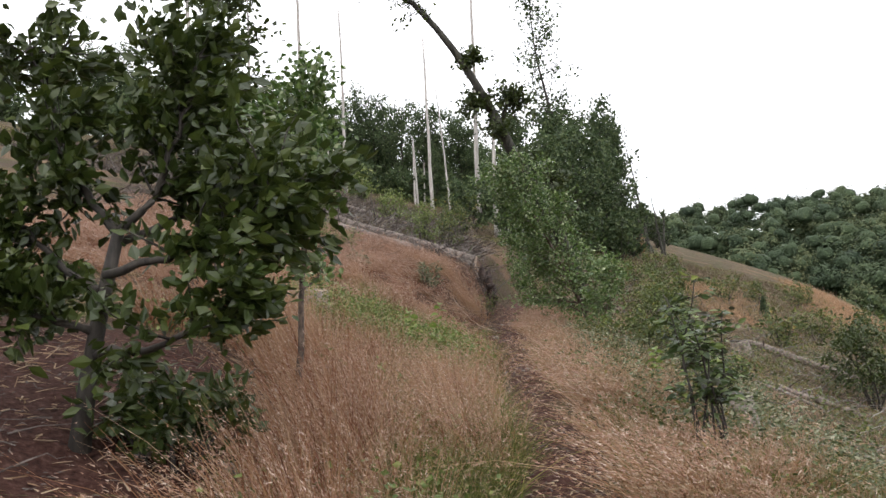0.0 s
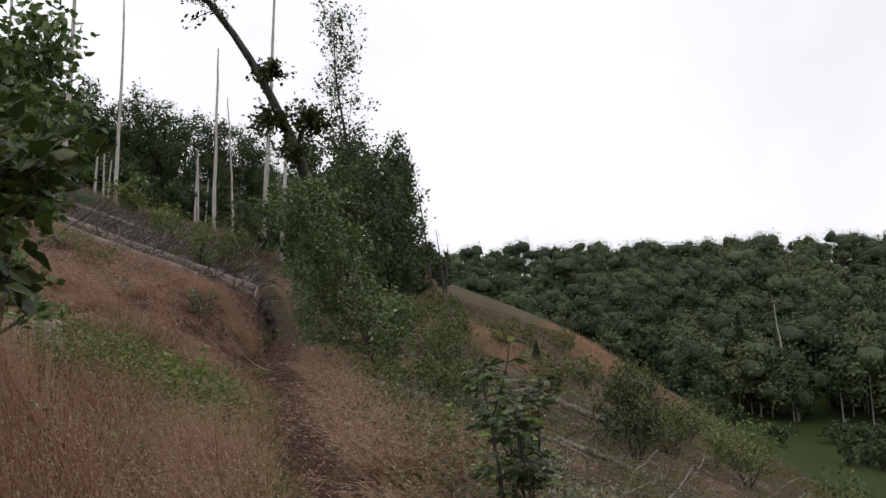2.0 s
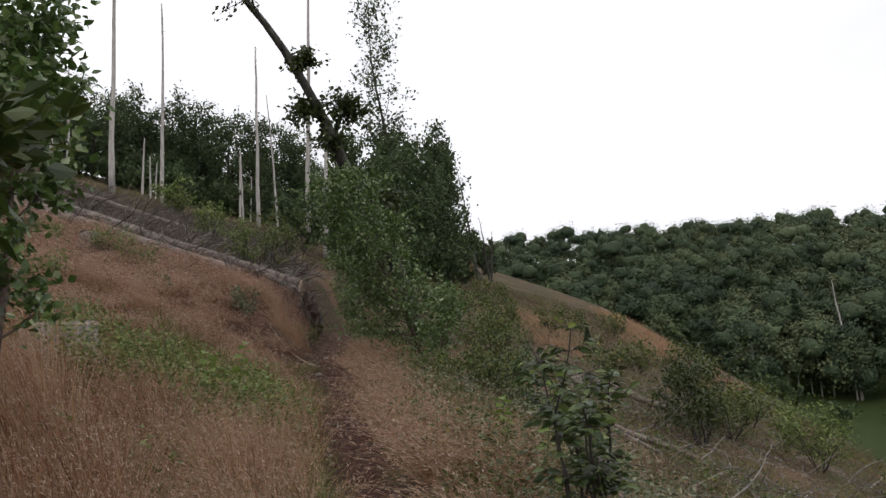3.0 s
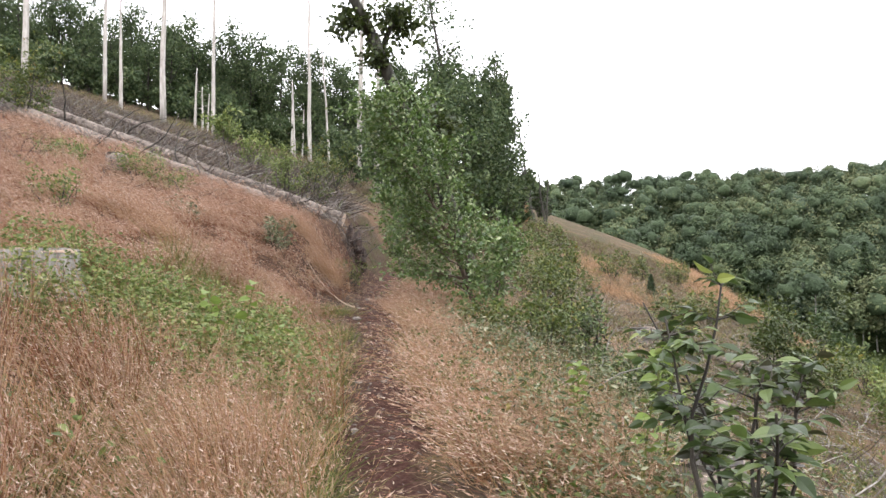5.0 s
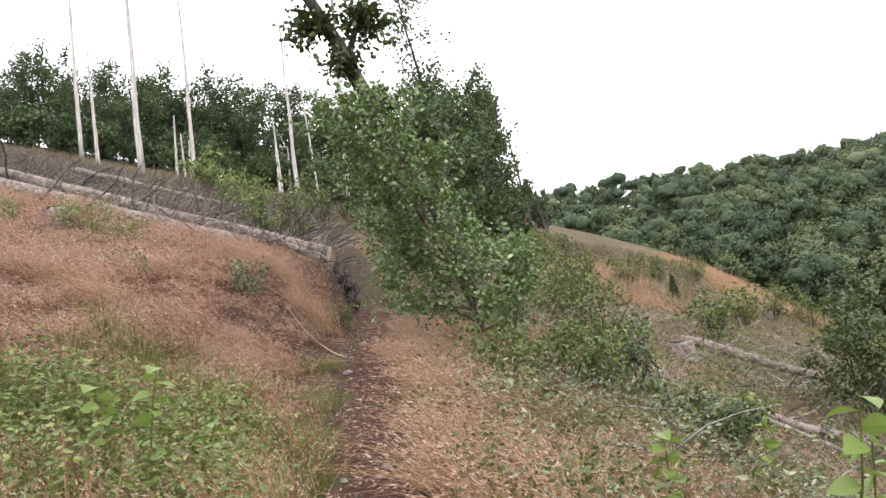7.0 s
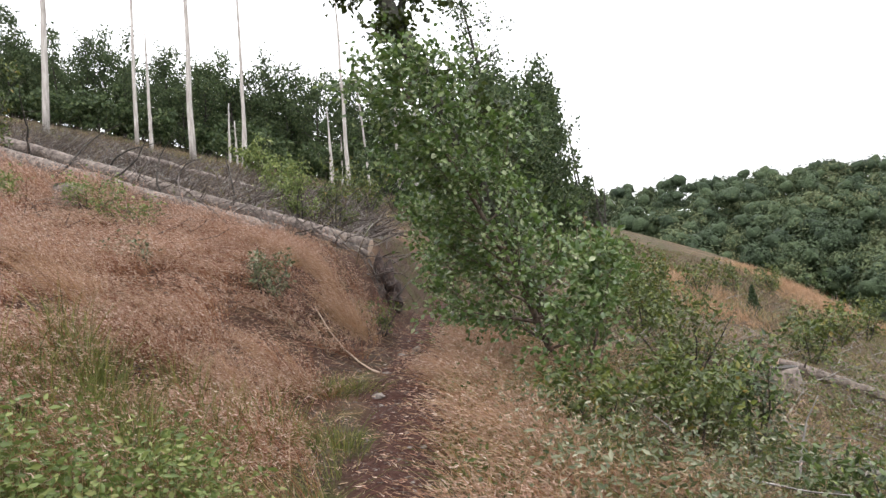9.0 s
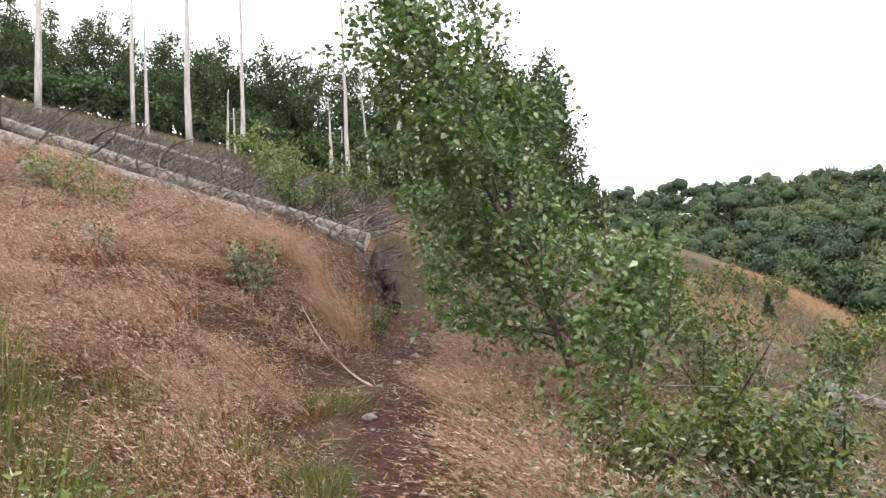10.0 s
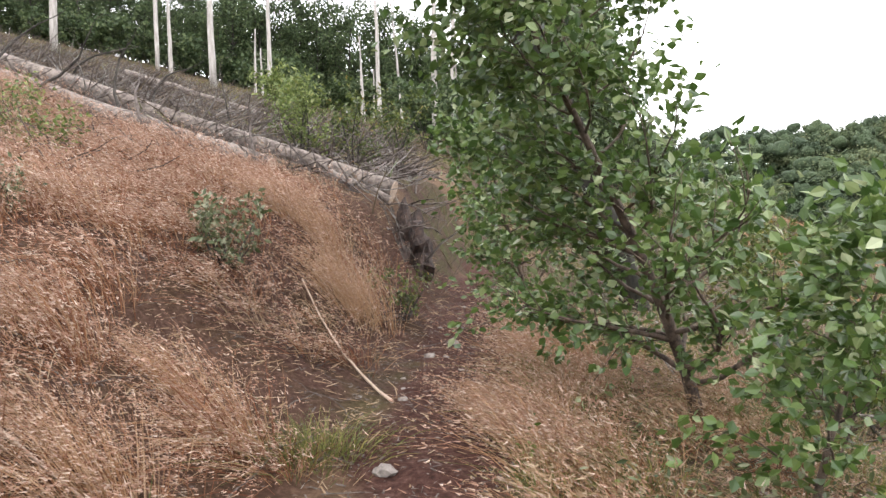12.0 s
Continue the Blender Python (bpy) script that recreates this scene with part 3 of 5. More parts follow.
for k in range(15):
    leafy_tree("lacy_tree", on_ground(-40 + k * 3.2 + rng.normal(), 74 + rng.random() * 8, 0.2), "tall thin tree with an open lacy crown in the wood", "tree", straight(rng.uniform(9, 12.5), (rng.normal() * 0.6, 0), 10, 0.12), 0.12,
               BARK_DARK, LEAF_WOOD, 18, 2.2, 5, 0.9, 420, 0.28, 0.25, start=0.45, rise=0.2, up=0.8, near=False, group="lacy trees of the wood")

# the dense clump on the shoulder, with its lacy tree, snags and the ivy-clad oak
for k, (tx, ty, h, w) in enumerate(((5.6, 37, 5.6, 1.8), (7.6, 39, 6.4, 2.0), (9.6, 42, 6.6, 2.1), (6.6, 43, 7.4, 2.3), (4.4, 42, 6.4, 2.1), (11.4, 47, 7.6, 2.1), (8.6, 47, 8.0, 2.4), (5.6, 50, 8.0, 2.4), (12.3, 51, 5.8, 1.8), (9.8, 44, 8.2, 2.2), (11.6, 48.5, 8.6, 2.2), (7.4, 41, 7.2, 2.0))):
    leafy_tree("thicket_tree", on_ground(tx, ty, 0.1), "dense dark green tree in the thicket on the shoulder", "tree", straight(h, (0, 0), 9, 0.1), 0.12, BARK_DARK,
               LEAF_WOOD, 26, w, 7, 0.8, 3600, 0.2, 0.2, start=0.03, rise=0.1, up=0.5, near=False, group="thicket on the shoulder", wander=0.2, dome=True)
leafy_tree("lacy_tree", on_ground(7.6, 42.5, 0.1), "tall thin tree with sparse lacy leaves above the thicket", "tree", straight(16.5, (-1.6, 0), 12, 0.1), 0.17, BARK_DARK,
           LEAF_WOOD, 30, 2.4, 7, 0.9, 2200, 0.19, 0.25, start=0.4, rise=0.12, up=0.8, near=False, cone=0.3, wander=0.25)
leafy_tree("lacy_tree", on_ground(11.0, 47, 0.1), "open-crowned tree with sparse lacy leaves above the thicket", "tree", straight(10.0, (0.2, 0), 12, 0.1), 0.12, BARK_DARK,
           LEAF_WOOD, 28, 2.5, 6, 0.9, 1300, 0.2, 0.2, start=0.45, rise=0.15, up=0.7, near=False)


def bare_snag(x, y, h, lean, label="thin dead conifer with short bare twigs"):
    root = thing("dead_conifer", on_ground(x, y, 0.1), label, "dead tree", "dead conifers on the shoulder")
    stem, boughs, _ = branched(straight(h, lean, 10, 0.06), 0.12, 34, 0.9, 2, 0.3, 0.25, -0.02, up=0.0, sides=4)
    put("trunk", raw_mesh("trunk", *stem, BARK_OAK), root)
    tagged(put("branch_work", raw_mesh("branch_work", *boughs, BARK_OAK), root), kind="stuff")


for sx, sy, h, lean in ((16.4, 56, 10.5, (-1.4, 0)), (15.8, 54, 6, (-1, 0)), (17.0, 57, 5, (-1.8, 0)), (17.7, 57, 5.5, (-.6, 0)), (18.2, 58, 4.5, (.2, 0)), (17.4, 60, 4, (-2, 0)), (15.0, 53, 4.5, (-1.6, 0))):
    bare_snag(sx, sy, h, lean)

# oak: a leaning, ivy-clad trunk with one long limb arching back over the clearing
def ivy_oak():
    foot = np.array(on_ground(3.6, 17.6, 0.1))
    root = thing("oak", tuple(foot), "leaning ivy-clad oak with one long bare limb arching out", "tree")
    tr = np.array([tuple(foot), (3.0, 17.2, 3.2), (2.3, 16.7, 4.5), (1.62, 16.2, 5.65), (1.27, 15.95, 6.4)]) - foot
    limb = np.array([(1.27, 15.95, 6.4), (0.86, 15.8, 7.1), (0.44, 15.6, 7.75), (0.08, 15.45, 8.2), (-0.42, 15.3, 8.75), (-1.2, 14.95, 9.05), (-1.8, 14.5, 9.13), (-2.6, 13.8, 9.0), (-3.3, 13.3, 8.7)]) - foot
    spur = np.array([(1.45, 16.1, 6.1), (1.62, 16.0, 6.6), (1.72, 15.95, 7.0)]) - foot
    put("trunk", raw_mesh("trunk", *tube(tr, np.linspace(0.16, 0.11, len(tr)), 9, 0.06), BARK_OAK, smooth=True), root)
    put("limb", raw_mesh("limb", *tube(limb, np.linspace(0.1, 0.018, len(limb)), 8, 0.05), BARK_OAK, smooth=True), root)
    put("limb", raw_mesh("limb", *tube(spur, [0.06, 0.05, 0.03], 7, 0.05), BARK_OAK, smooth=True), root)
    twig_parts, tips = [], []
    pos, dirs = on_line(limb, rng.uniform(0.42, 1.0, 30))
    for q, d in zip(pos, dirs):
        ln = stem_line(q, d + rng.normal(size=3) * 0.9 + np.array([0, 0, 0.1]), rng.uniform(0.3, 0.85), 4, 0.25)
        twig_parts.append(tube(ln, np.linspace(0.016, 0.004, len(ln)), 4))
        tips.append(ln)
    clumps = []
    for c, r, n in (((0.85, 15.75, 7.75), 0.3, 28), ((0.95, 15.9, 6.75), 0.34, 30), ((1.72, 15.95, 6.8), 0.42, 34), ((1.35, 16.0, 6.1), 0.3, 20), ((1.75, 16.3, 5.5), 0.34, 22), ((2.3, 16.6, 5.0), 0.45, 22), ((2.8, 16.9, 4.2), 0.5, 22), ((2.6, 16.9, 5.2), 0.4, 16)):
        for _ in range(n):
            ln = stem_line(np.array(c) - foot - np.array([0, 0, r * 0.6]), rng.normal(size=3) + np.array([0, 0, 0.5]), r * rng.uniform(0.6, 1.7), 4, 0.2)
            twig_parts.append(tube(ln, np.linspace(0.014, 0.004, len(ln)), 3))
            clumps.append(ln)
    tagged(put("twig_work", raw_mesh("twig_work", *joined(twig_parts), BARK_OAK), root), kind="stuff")
    c, d = leaf_points(tips, 900, 0.08)
    put("limb_leaves", raw_mesh("limb_leaves", *leaves(c, 0.1 * rng.uniform(0.6, 1.2, len(c)), d, 0.3, 0.6), LEAF_OAK), root)
    c, d = leaf_points(clumps, 4200, 0.06)
    put("ivy", raw_mesh("ivy", *leaves(c, 0.095 * rng.uniform(0.6, 1.2, len(c)), d, 0.3, 0.9), LEAF_OAK), root)


ivy_oak()

# ---- far woods on the other side of the valley ----
def far_woods():
    bm = bmesh.new()
    bmesh.ops.create_icosphere(bm, subdivisions=2, radius=1.0)
    ball = np.array([v.co[:] for v in bm.verts])
    tris = np.array([[v.index for v in f.verts] for f in bm.faces])
    bm.free()
    blobs, blob_shade_tint, sprays, spray_tint, trunks = [], [], [], [], []
    made = 0
    while made < 780:
        az, s = math.radians(rng.uniform(4, 66)), rng.uniform(118, 250)
        x, y = math.sin(az) * s * 1.02, math.cos(az) * s
        ss = 0.6 * x + 0.8 * y
        if ss < 122 + 5 * math.sin(az * 9) or far_hill(x, y) < hill(x, y) - (2.0 if az > 0.26 else -0.5):
            continue
        made += 1
        z = float(ground_z(x, y))
        h = rng.uniform(9, 15)
        w = h * rng.uniform(0.2, 0.32)
        t = 0.02 + 0.75 * rng.random() ** 1.3
        for k in range(5):
            a = k * 1.4 + rng.random()
            out = 0 if k == 0 else w * rng.uniform(0.5, 1.0)
            r = w * (0.75 if k == 0 else rng.uniform(0.35, 0.8))
            c = np.array([x + math.cos(a) * out, y + math.sin(a) * out, z + h * (0.7 if k == 0 else rng.uniform(0.22, 0.72))])
            bump = 1 + 0.22 * np.sin(ball @ rng.normal(size=3) * 5) + rng.normal(size=len(ball)) * 0.1
            v = c + ball * bump[:, None] * r * 0.6 * np.array([1, 1, 0.9])
            blobs.append((v, tris))
            # shade inside the crown is put into the colour: blobs darker than sprays
            blob_shade_tint.append(np.full(len(v), t * 0.35))
            n = 190 if ss < 165 else 120
            p = unit(rng.normal(size=(n, 3)) + np.array([0, 0, 0.35]))
            sv, _ = flakes(c + p * r * rng.uniform(0.55, 1.22, n)[:, None], rng.uniform(0.28, 0.66, n), 0.85, p * 0.8 + rng.normal(size=p.shape) * 0.25 + np.array([0, 0, 0.3]))
            sprays.append(sv)
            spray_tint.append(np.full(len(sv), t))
        if ss < 150:
            trunks.append(tube([(x, y, z - 0.3), (x + rng.normal() * 0.2, y, z + h * 0.6)], [0.16, 0.1], 4))
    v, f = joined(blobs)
    ob = put("far_woods", raw_mesh("far_woods", v, f, LEAF_FAR, {"tint": np.concatenate(blob_shade_tint)}, True))
    tagged(ob, "dense green broadleaved forest covering the opposite valley side", "forest", kind="stuff")
    v = np.concatenate(sprays)
    ob = put("far_sprays", raw_mesh("far_sprays", v, np.arange(len(v)).reshape(-1, 4), LEAF_FAR, {"tint": np.concatenate(spray_tint)}))
    tagged(ob, "outer leaf sprays of the far forest", "forest", kind="stuff")
    t = put("far_trunks", raw_mesh("far_trunks", *joined(trunks), BARK_GREY))
    tagged(t, "pale grey trunks along the foot of the far forest", "tree trunks", kind="stuff")


far_woods()


# ---- felled logs on the bank ----
def log_between(a, b, r0, r1, label, snag=6):
    a, b = np.array(a, float), np.array(b, float)
    root = thing("felled_log", tuple(a), label, "log", "felled logs on the bank")
    line = np.linspace(a, b, 15) - a
    line += rng.normal(size=line.shape) * 0.012
    put("stem", raw_mesh("stem", *tube(line, np.linspace(r0, r1, 15), 12, 0.025), BARK_LOG, smooth=True), root)
    for s in (0, -1):
        d = unit(line[1] - line[0]) * (-1 if s == 0 else 1)
        put("sawn_end", raw_mesh("sawn_end", *tube([line[s] + d * 0.002, line[s] + d * 0.012], [(r0, r1)[s] * 0.93] * 2, 12), CUT), root, label="pale sawn end")
    pos, dd = on_line(line, rng.uniform(0.1, 0.95, snag))
    for q in pos:
        put("branch_stub", raw_mesh("branch_stub", *tube([q, q + unit(rng.normal(size=3) + np.array([0, -0.3, 0.5])) * rng.uniform(0.2, 0.5)], [0.022, 0.008], 5), TWIG), root)


def lie(x, y, up):
    return (x, y, float(ground_z(x, y)) + up)


log_between(lie(-0.55, 18.12, 0.1), lie(-6.30, 19.74, 0.24), 0.13, 0.17, "long felled spruce log with flaking pale bark")
log_between(lie(0.86, 19.30, 0.18), lie(-6.65, 21.20, 0.36), 0.15, 0.14, "long felled spruce log lying behind another on brash")
log_between(lie(0.81, 18.90, 0.12), lie(-0.13, 19.10, 0.05), 0.06, 0.07, "thin felled log below the long one", 3)
log_between(lie(-1.5, 31, 0.15), lie(-9, 36, 0.3), 0.1, 0.13, "felled log farther up the clearing")
log_between(lie(9, 31, 0.06), lie(12.0, 36, 0.06), 0.06, 0.05, "felled log on the far shoulder")
log_between(lie(7.2, 17.5, 0.1), lie(9.2, 16.2, 0.1), 0.09, 0.07, "short pale log on the slope below")
log_between(lie(5.6, 12.6, 0.08), lie(6.6, 11.9, 0.08), 0.06, 0.05, "short pale log on the slope below")


SEEDLINGS = ((-0.2, 8.55, 0.9), (-0.38, 8.7, 0.75), (-0.05, 8.85, 0.6), (2.15, 6.9, 0.95), (2.35, 7.1, 0.8), (3.4, 9.2, 0.6), (2.3, 8.3, 0.5))


# ---- bushes, seedlings and far single trees ----
def bush(x, y, h, w, leaf, count, size, label, name="bush", near=True, limbs=16, group="", bark=None, start=0.02, up=0.7, pull=WIND):
    root = thing(name, on_ground(x, y, 0.03), label, "bush", group)
    tips = []
    for k in range(5):
        a = k * 1.257 + rng.normal() * 0.3
        line = stem_line((0.06 * math.cos(a), 0.06 * math.sin(a), 0), (0.45 * w / h * math.cos(a), 0.45 * w / h * math.sin(a), 1), h * rng.uniform(0.7, 1.0), 6, 0.1)
        stem, boughs, t = branched(line, 0.012 + 0.006 * h, max(3, limbs // 3), w * 0.55, 4, 0.28 * w, start + 0.08, 0.04, pull, up, 4)
        put("stem", raw_mesh("stem", *joined([stem, boughs]), bark or BARK_DARK, smooth=True), root)
        tips += t
    c, d = leaf_points(tips, count, 0.05 * w)
    k = size * rng.uniform(0.6, 1.2, count)
    put("foliage", raw_mesh("foliage", *(leaves(c, k, d, 0.35, 0.5) if near else flakes(c, k)), leaf), root)
    return root


bush(3.2, 11.7, 0.7, 0.85, LEAF_SHRUB, 2000, 0.06, "dense dark green shrub below the footpath", limbs=18)
bush(3.9, 12.3, 0.85, 0.8, LEAF_ELDER, 1500, 0.06, "bright green shrub on the slope below the footpath", limbs=18)
bush(3.9, 10.6, 0.7, 0.7, LEAF_ELDER, 1700, 0.06, "bright green low shrub on the slope below the footpath", limbs=15)
bush(2.5, 11.7, 0.55, 0.6, LEAF_SHRUB, 1100, 0.06, "low leafy seedling thicket by the footpath", limbs=15)
bush(4.4, 14.6, 1.1, 1.2, LEAF_SHRUB, 2200, 0.065, "grey-green shrub on the slope", limbs=15)
bush(-1.35, 3.7, 0.5, 0.6, LEAF_OAK, 900, 0.09, "low dark oak shoots over the bare soil", limbs=15)
bush(7.7, 13.4, 1.7, 1.5, LEAF_OAK, 3600, 0.08, "dark rounded bush on the brash-covered slope", limbs=18)
bush(9.6, 15.2, 1.2, 1.4, LEAF_SHRUB, 2200, 0.08, "green bush lower down the slope", limbs=15)
bush(11.5, 15.0, 1.3, 1.6, LEAF_HERB, 2200, 0.09, "light green bush lower down the slope", limbs=15)
bush(6.8, 21.8, 1.3, 1.4, LEAF_SHRUB, 1600, 0.09, "green shrub in the grass of the slope", limbs=15)
bush(5.4, 18.4, 1.0, 1.1, LEAF_SHRUB, 1500, 0.08, "green shrub in the grass of the slope", limbs=15)
bush(-0.5, 20.5, 1.15, 0.9, LEAF_HERB, 1500, 0.07, "bright green seedling bush behind the felled logs", limbs=15)
bush(0.2, 21.4, 1.1, 0.9, LEAF_SHRUB, 1300, 0.07, "green seedling bush behind the felled logs", limbs=15)
bush(-2.0, 29.5, 1.7, 1.4, LEAF_HERB, 1200, 0.12, "light green bush on the clearing", limbs=15)
bush(0.8, 31.0, 1.9, 1.6, LEAF_SHRUB, 1300, 0.12, "green bush on the clearing", limbs=15)
bush(-6.0, 19.6, 1.7, 1.3, LEAF_SHRUB, 2600, 0.08, "green bush at the upper end of the felled logs", limbs=18)
bush(-5.0, 45, 2.2, 2.0, LEAF_HERB, 900, 0.2, "yellow-green bush on the clearing before the wood", near=False)
bush(14.0, 50.5, 1.2, 1.2, GOLD, 900, 0.16, "rust-coloured dry bracken on the shoulder", "bracken", near=False)
bush(-2.3, 16.3, 0.4, 0.8, LEAF_HERB, 700, 0.05, "low green bramble on the torn bank", limbs=12)
bush(-4.0, 16.2, 0.45, 0.9, LEAF_HERB, 800, 0.05, "low green bramble on the torn bank", limbs=12)
bush(-1.7, 14.6, 0.35, 0.5, LEAF_SILVER, 350, 0.05, "small grey-green bramble on the bank", limbs=9)
bush(-3.0, 13.0, 0.5, 0.7, LEAF_HERB, 700, 0.05, "low green bramble on the bank", limbs=12)
bush(-2.9, 16.8, 0.6, 0.9, LEAF_HERB, 900, 0.05, "low green bramble beside a stump", limbs=12)
bush(-0.35, 15.2, 0.5, 0.55, LEAF_SILVER, 600, 0.06, "grey-green seedling on the bank", limbs=12)
bush(0.95, 16.9, 0.5, 0.5, LEAF_SHRUB, 500, 0.05, "small green growth at the foot of the earth bank", limbs=12)
for bx, by, bh, bw in ((9.6, 32.9, 1.2, 1.0), (10.6, 27.3, 1.1, 0.9), (13.5, 31, 1.0, 1.0), (16.5, 34, 1.2, 1.1), (19, 38, 1.1, 1.1), (12, 37, 1.2, 1.2), (14.8, 26, 1.1, 1.0), (11.2, 22, 1.0, 1.1),
                       (12.5, 18.5, 1.1, 1.3), (15, 20.5, 1.2, 1.4), (8.7, 19, 0.9, 1.0), (17.5, 28, 1.1, 1.2), (7.0, 26.5, 1.0, 1.1), (21, 34, 1.3, 1.3), (13.4, 14.2, 1.2, 1.5)):
    bush(bx, by, bh, bw, LEAF_SHRUB, 600, 0.11, "small green bush on the grassy slope", limbs=12, group="bushes on the slope")
for k in range(56):
    bx, by = -42 + k * 1.15 + rng.normal() * 0.5, 70 + rng.normal() * 2.2
    bush(bx, by, rng.uniform(2.0, 4.2), rng.uniform(1.8, 3.0), LEAF_WOOD, 1000, 0.34, "dark green undergrowth at the edge of the wood", "undergrowth", near=False, limbs=12, group="undergrowth of the wood")

for k in range(26):
    bush(-46 + k * 2.3 + rng.normal() * 0.6, 90 + rng.normal(), rng.uniform(2.5, 4), 3.4, LEAF_WOOD, 420, 0.45, "dark green undergrowth deep in the wood", "undergrowth", near=False, limbs=9, group="undergrowth of the wood")


def seedling(x, y, h):
    root = thing("seedling", on_ground(x, y, 0.02), "lime green seedling with large broad leaves", "seedling")
    line = stem_line((0, 0, 0), (0.05, 0, 1), h, 7, 0.06)
    put("stem", raw_mesh("stem", *tube(line, np.linspace(0.008, 0.003, 8), 5), GREEN_GRASS), root)
    for k in range(16):
        p, _ = on_line(line, np.array([0.3 + 0.7 * k / 15]))
        a = k * 2.4
        put("leaf", raw_mesh("leaf", *broad_leaves(p, np.array([0.1]), np.array([[math.cos(a), math.sin(a), 0.3]]), 0.3, 0.75), LEAF_BRIGHT), root)


LEAF_BRIGHT = plant_material("lime_leaves", [(0, (0.1, 0.16, 0.03)), (1, (0.17, 0.23, 0.05))], 0.4, 0.45, 0.4)
for sx, sy, sh in SEEDLINGS:
    seedling(sx, sy, sh)
for k, (bx, by, bh, bw) in enumerate(((3.5, 36, 3.2, 2.2), (7.0, 35.5, 2.6, 2.0), (9.5, 38.5, 3.0, 2.0), (11.4, 43, 3.2, 2.0), (12.8, 48, 3.2, 2.0), (13.6, 51.5, 2.6, 1.8), (2.0, 40, 3.6, 2.4))):
    bush(bx, by, bh, bw, LEAF_WOOD, 1100, 0.22, "dark green undergrowth at the foot of the thicket", "undergrowth", near=False, limbs=15, group="undergrowth of the thicket")


def conifer(x, y, h, label, w=0.24, size=0.8):
    root = thing("conifer", on_ground(x, y, 0.1), label, "tree")
    put("trunk", raw_mesh("trunk", *tube(straight(h, (0, 0), 8, 0.02), np.linspace(h * 0.012, 0.01, 8), 6), BARK_DARK), root)
    n = 900
    s = rng.uniform(0.05, 1, n) ** 0.8
    lay = np.round(s * 16) / 16 + rng.normal(size=n) * 0.008
    a = rng.uniform(0, 6.28, n)
    r = (1 - lay) * h * w * rng.uniform(0.15, 1.0, n) ** 0.6 + 0.02
    c = np.stack([np.cos(a) * r, np.sin(a) * r, lay * h - r * 0.25], -1)
    put("crown", raw_mesh("crown", *flakes(c, size * h / 14 * rng.uniform(0.6, 1.3, n), 0.5), NEEDLES), root)


conifer(88, 106.5, 15, "lone spruce standing in the valley meadow")
conifer(99, 110, 9, "small spruce on the valley meadow")
conifer(11.2, 25.4, 0.9, "young spruce on the grassy slope", 0.3, 1.3)
root = thing("dead_tree", on_ground(92.5, 101, 0.2), "tall pale dead trunk on the valley meadow", "dead tree")
put("trunk", raw_mesh("trunk", *tube(straight(17, (-1, 0), 10, 0.05), np.linspace(0.3, 0.06, 10), 6), BARK_POLE), root)
for k in range(30):
    s, az = rng.uniform(95, 125), math.radians(rng.uniform(30, 52))
    bush(s * math.sin(az), s * math.cos(az), rng.uniform(1.5, 4), rng.uniform(2, 4), LEAF_WOOD, 200, 0.6, "green scrub on the valley meadow", "scrub", near=False, limbs=9, group="scrub in the valley")


# ---- the dark-stemmed shrub that stands close beside the path ----
def elder_shrub():
    root = thing("elder_shrub", on_ground(1.8, 5.33, 0.02), "open elder shrub with dark stems and large glossy leaves", "shrub")
    c_all, d_all, twigs = [], [], []
    for k in range(8):
        a = k * 2.4 + 0.4
        h = rng.uniform(0.95, 1.4)
        line = stem_line((0.08 * math.cos(a), 0.08 * math.sin(a), 0), (0.2 * math.cos(a), 0.2 * math.sin(a), 1), h, 8, 0.11, pull=(0, 0, 0.02))
        put("stem", raw_mesh("stem", *tube(line, np.linspace(0.011, 0.0035, len(line)), 6, 0.06), BARK_DARK, smooth=True), root)
        for s in sorted(rng.uniform(0.34, 1.0, 8)):
            p, d = on_line(line, np.array([s]))
            for j in range(3):
                b = rng.uniform(0, 6.28)
                tw = stem_line(p[0], (math.cos(b), math.sin(b), 0.35), rng.uniform(0.08, 0.2), 3, 0.15)
                twigs.append(tube(tw, [0.003, 0.0025, 0.002, 0.0015], 3))
                for q in range(5):
                    t = (0.35, 0.35, 0.7, 0.7, 1.0)[q]
                    cp, cd = on_line(tw, np.array([t]))
                    side = np.cross(cd[0], (0, 0, 1.0)) * (1, -1, 1, -1, 0)[q]
                    c_all.append(cp[0])
                    d_all.append(cd[0] * 0.6 + side)
    tagged(put("twig_work", raw_mesh("twig_work", *joined(twigs), BARK_DARK), root), kind="stuff")
    c, d = np.array(c_all), np.array(d_all)
    tagged(put("foliage", raw_mesh("foliage", *broad_leaves(c, 0.07 * rng.uniform(0.5, 1.25, len(c)), d, 0.2, 0.5), LEAF_ELDER), root), kind="stuff")


elder_shrub()

# ---- stumps, root plate, sticks, stones ----
def stump(x, y, h, r, label, rotten=False):
    bark = BARK_LOG if rotten else BARK_GREY
    root = thing("tree_stump", on_ground(x, y, 0.05), label, "stump")
    put("trunk", raw_mesh("trunk", *tube([(0, 0, 0), (0, 0, h * 0.2), (0.01, 0, h * 0.6), (0.0, 0, h)], [r * 1.5, r * 1.15, r, r * 0.97], 14, 0.05), bark, smooth=True), root)
    put("sawn_top", raw_mesh("sawn_top", *tube([(0, 0, h - 0.02), (0, 0, h + 0.012)], [r * 0.95, r * 0.93], 14, 0.02), BARK_DARK if rotten else CUT), root, label="rotten dark top" if rotten else "pale sawn top")


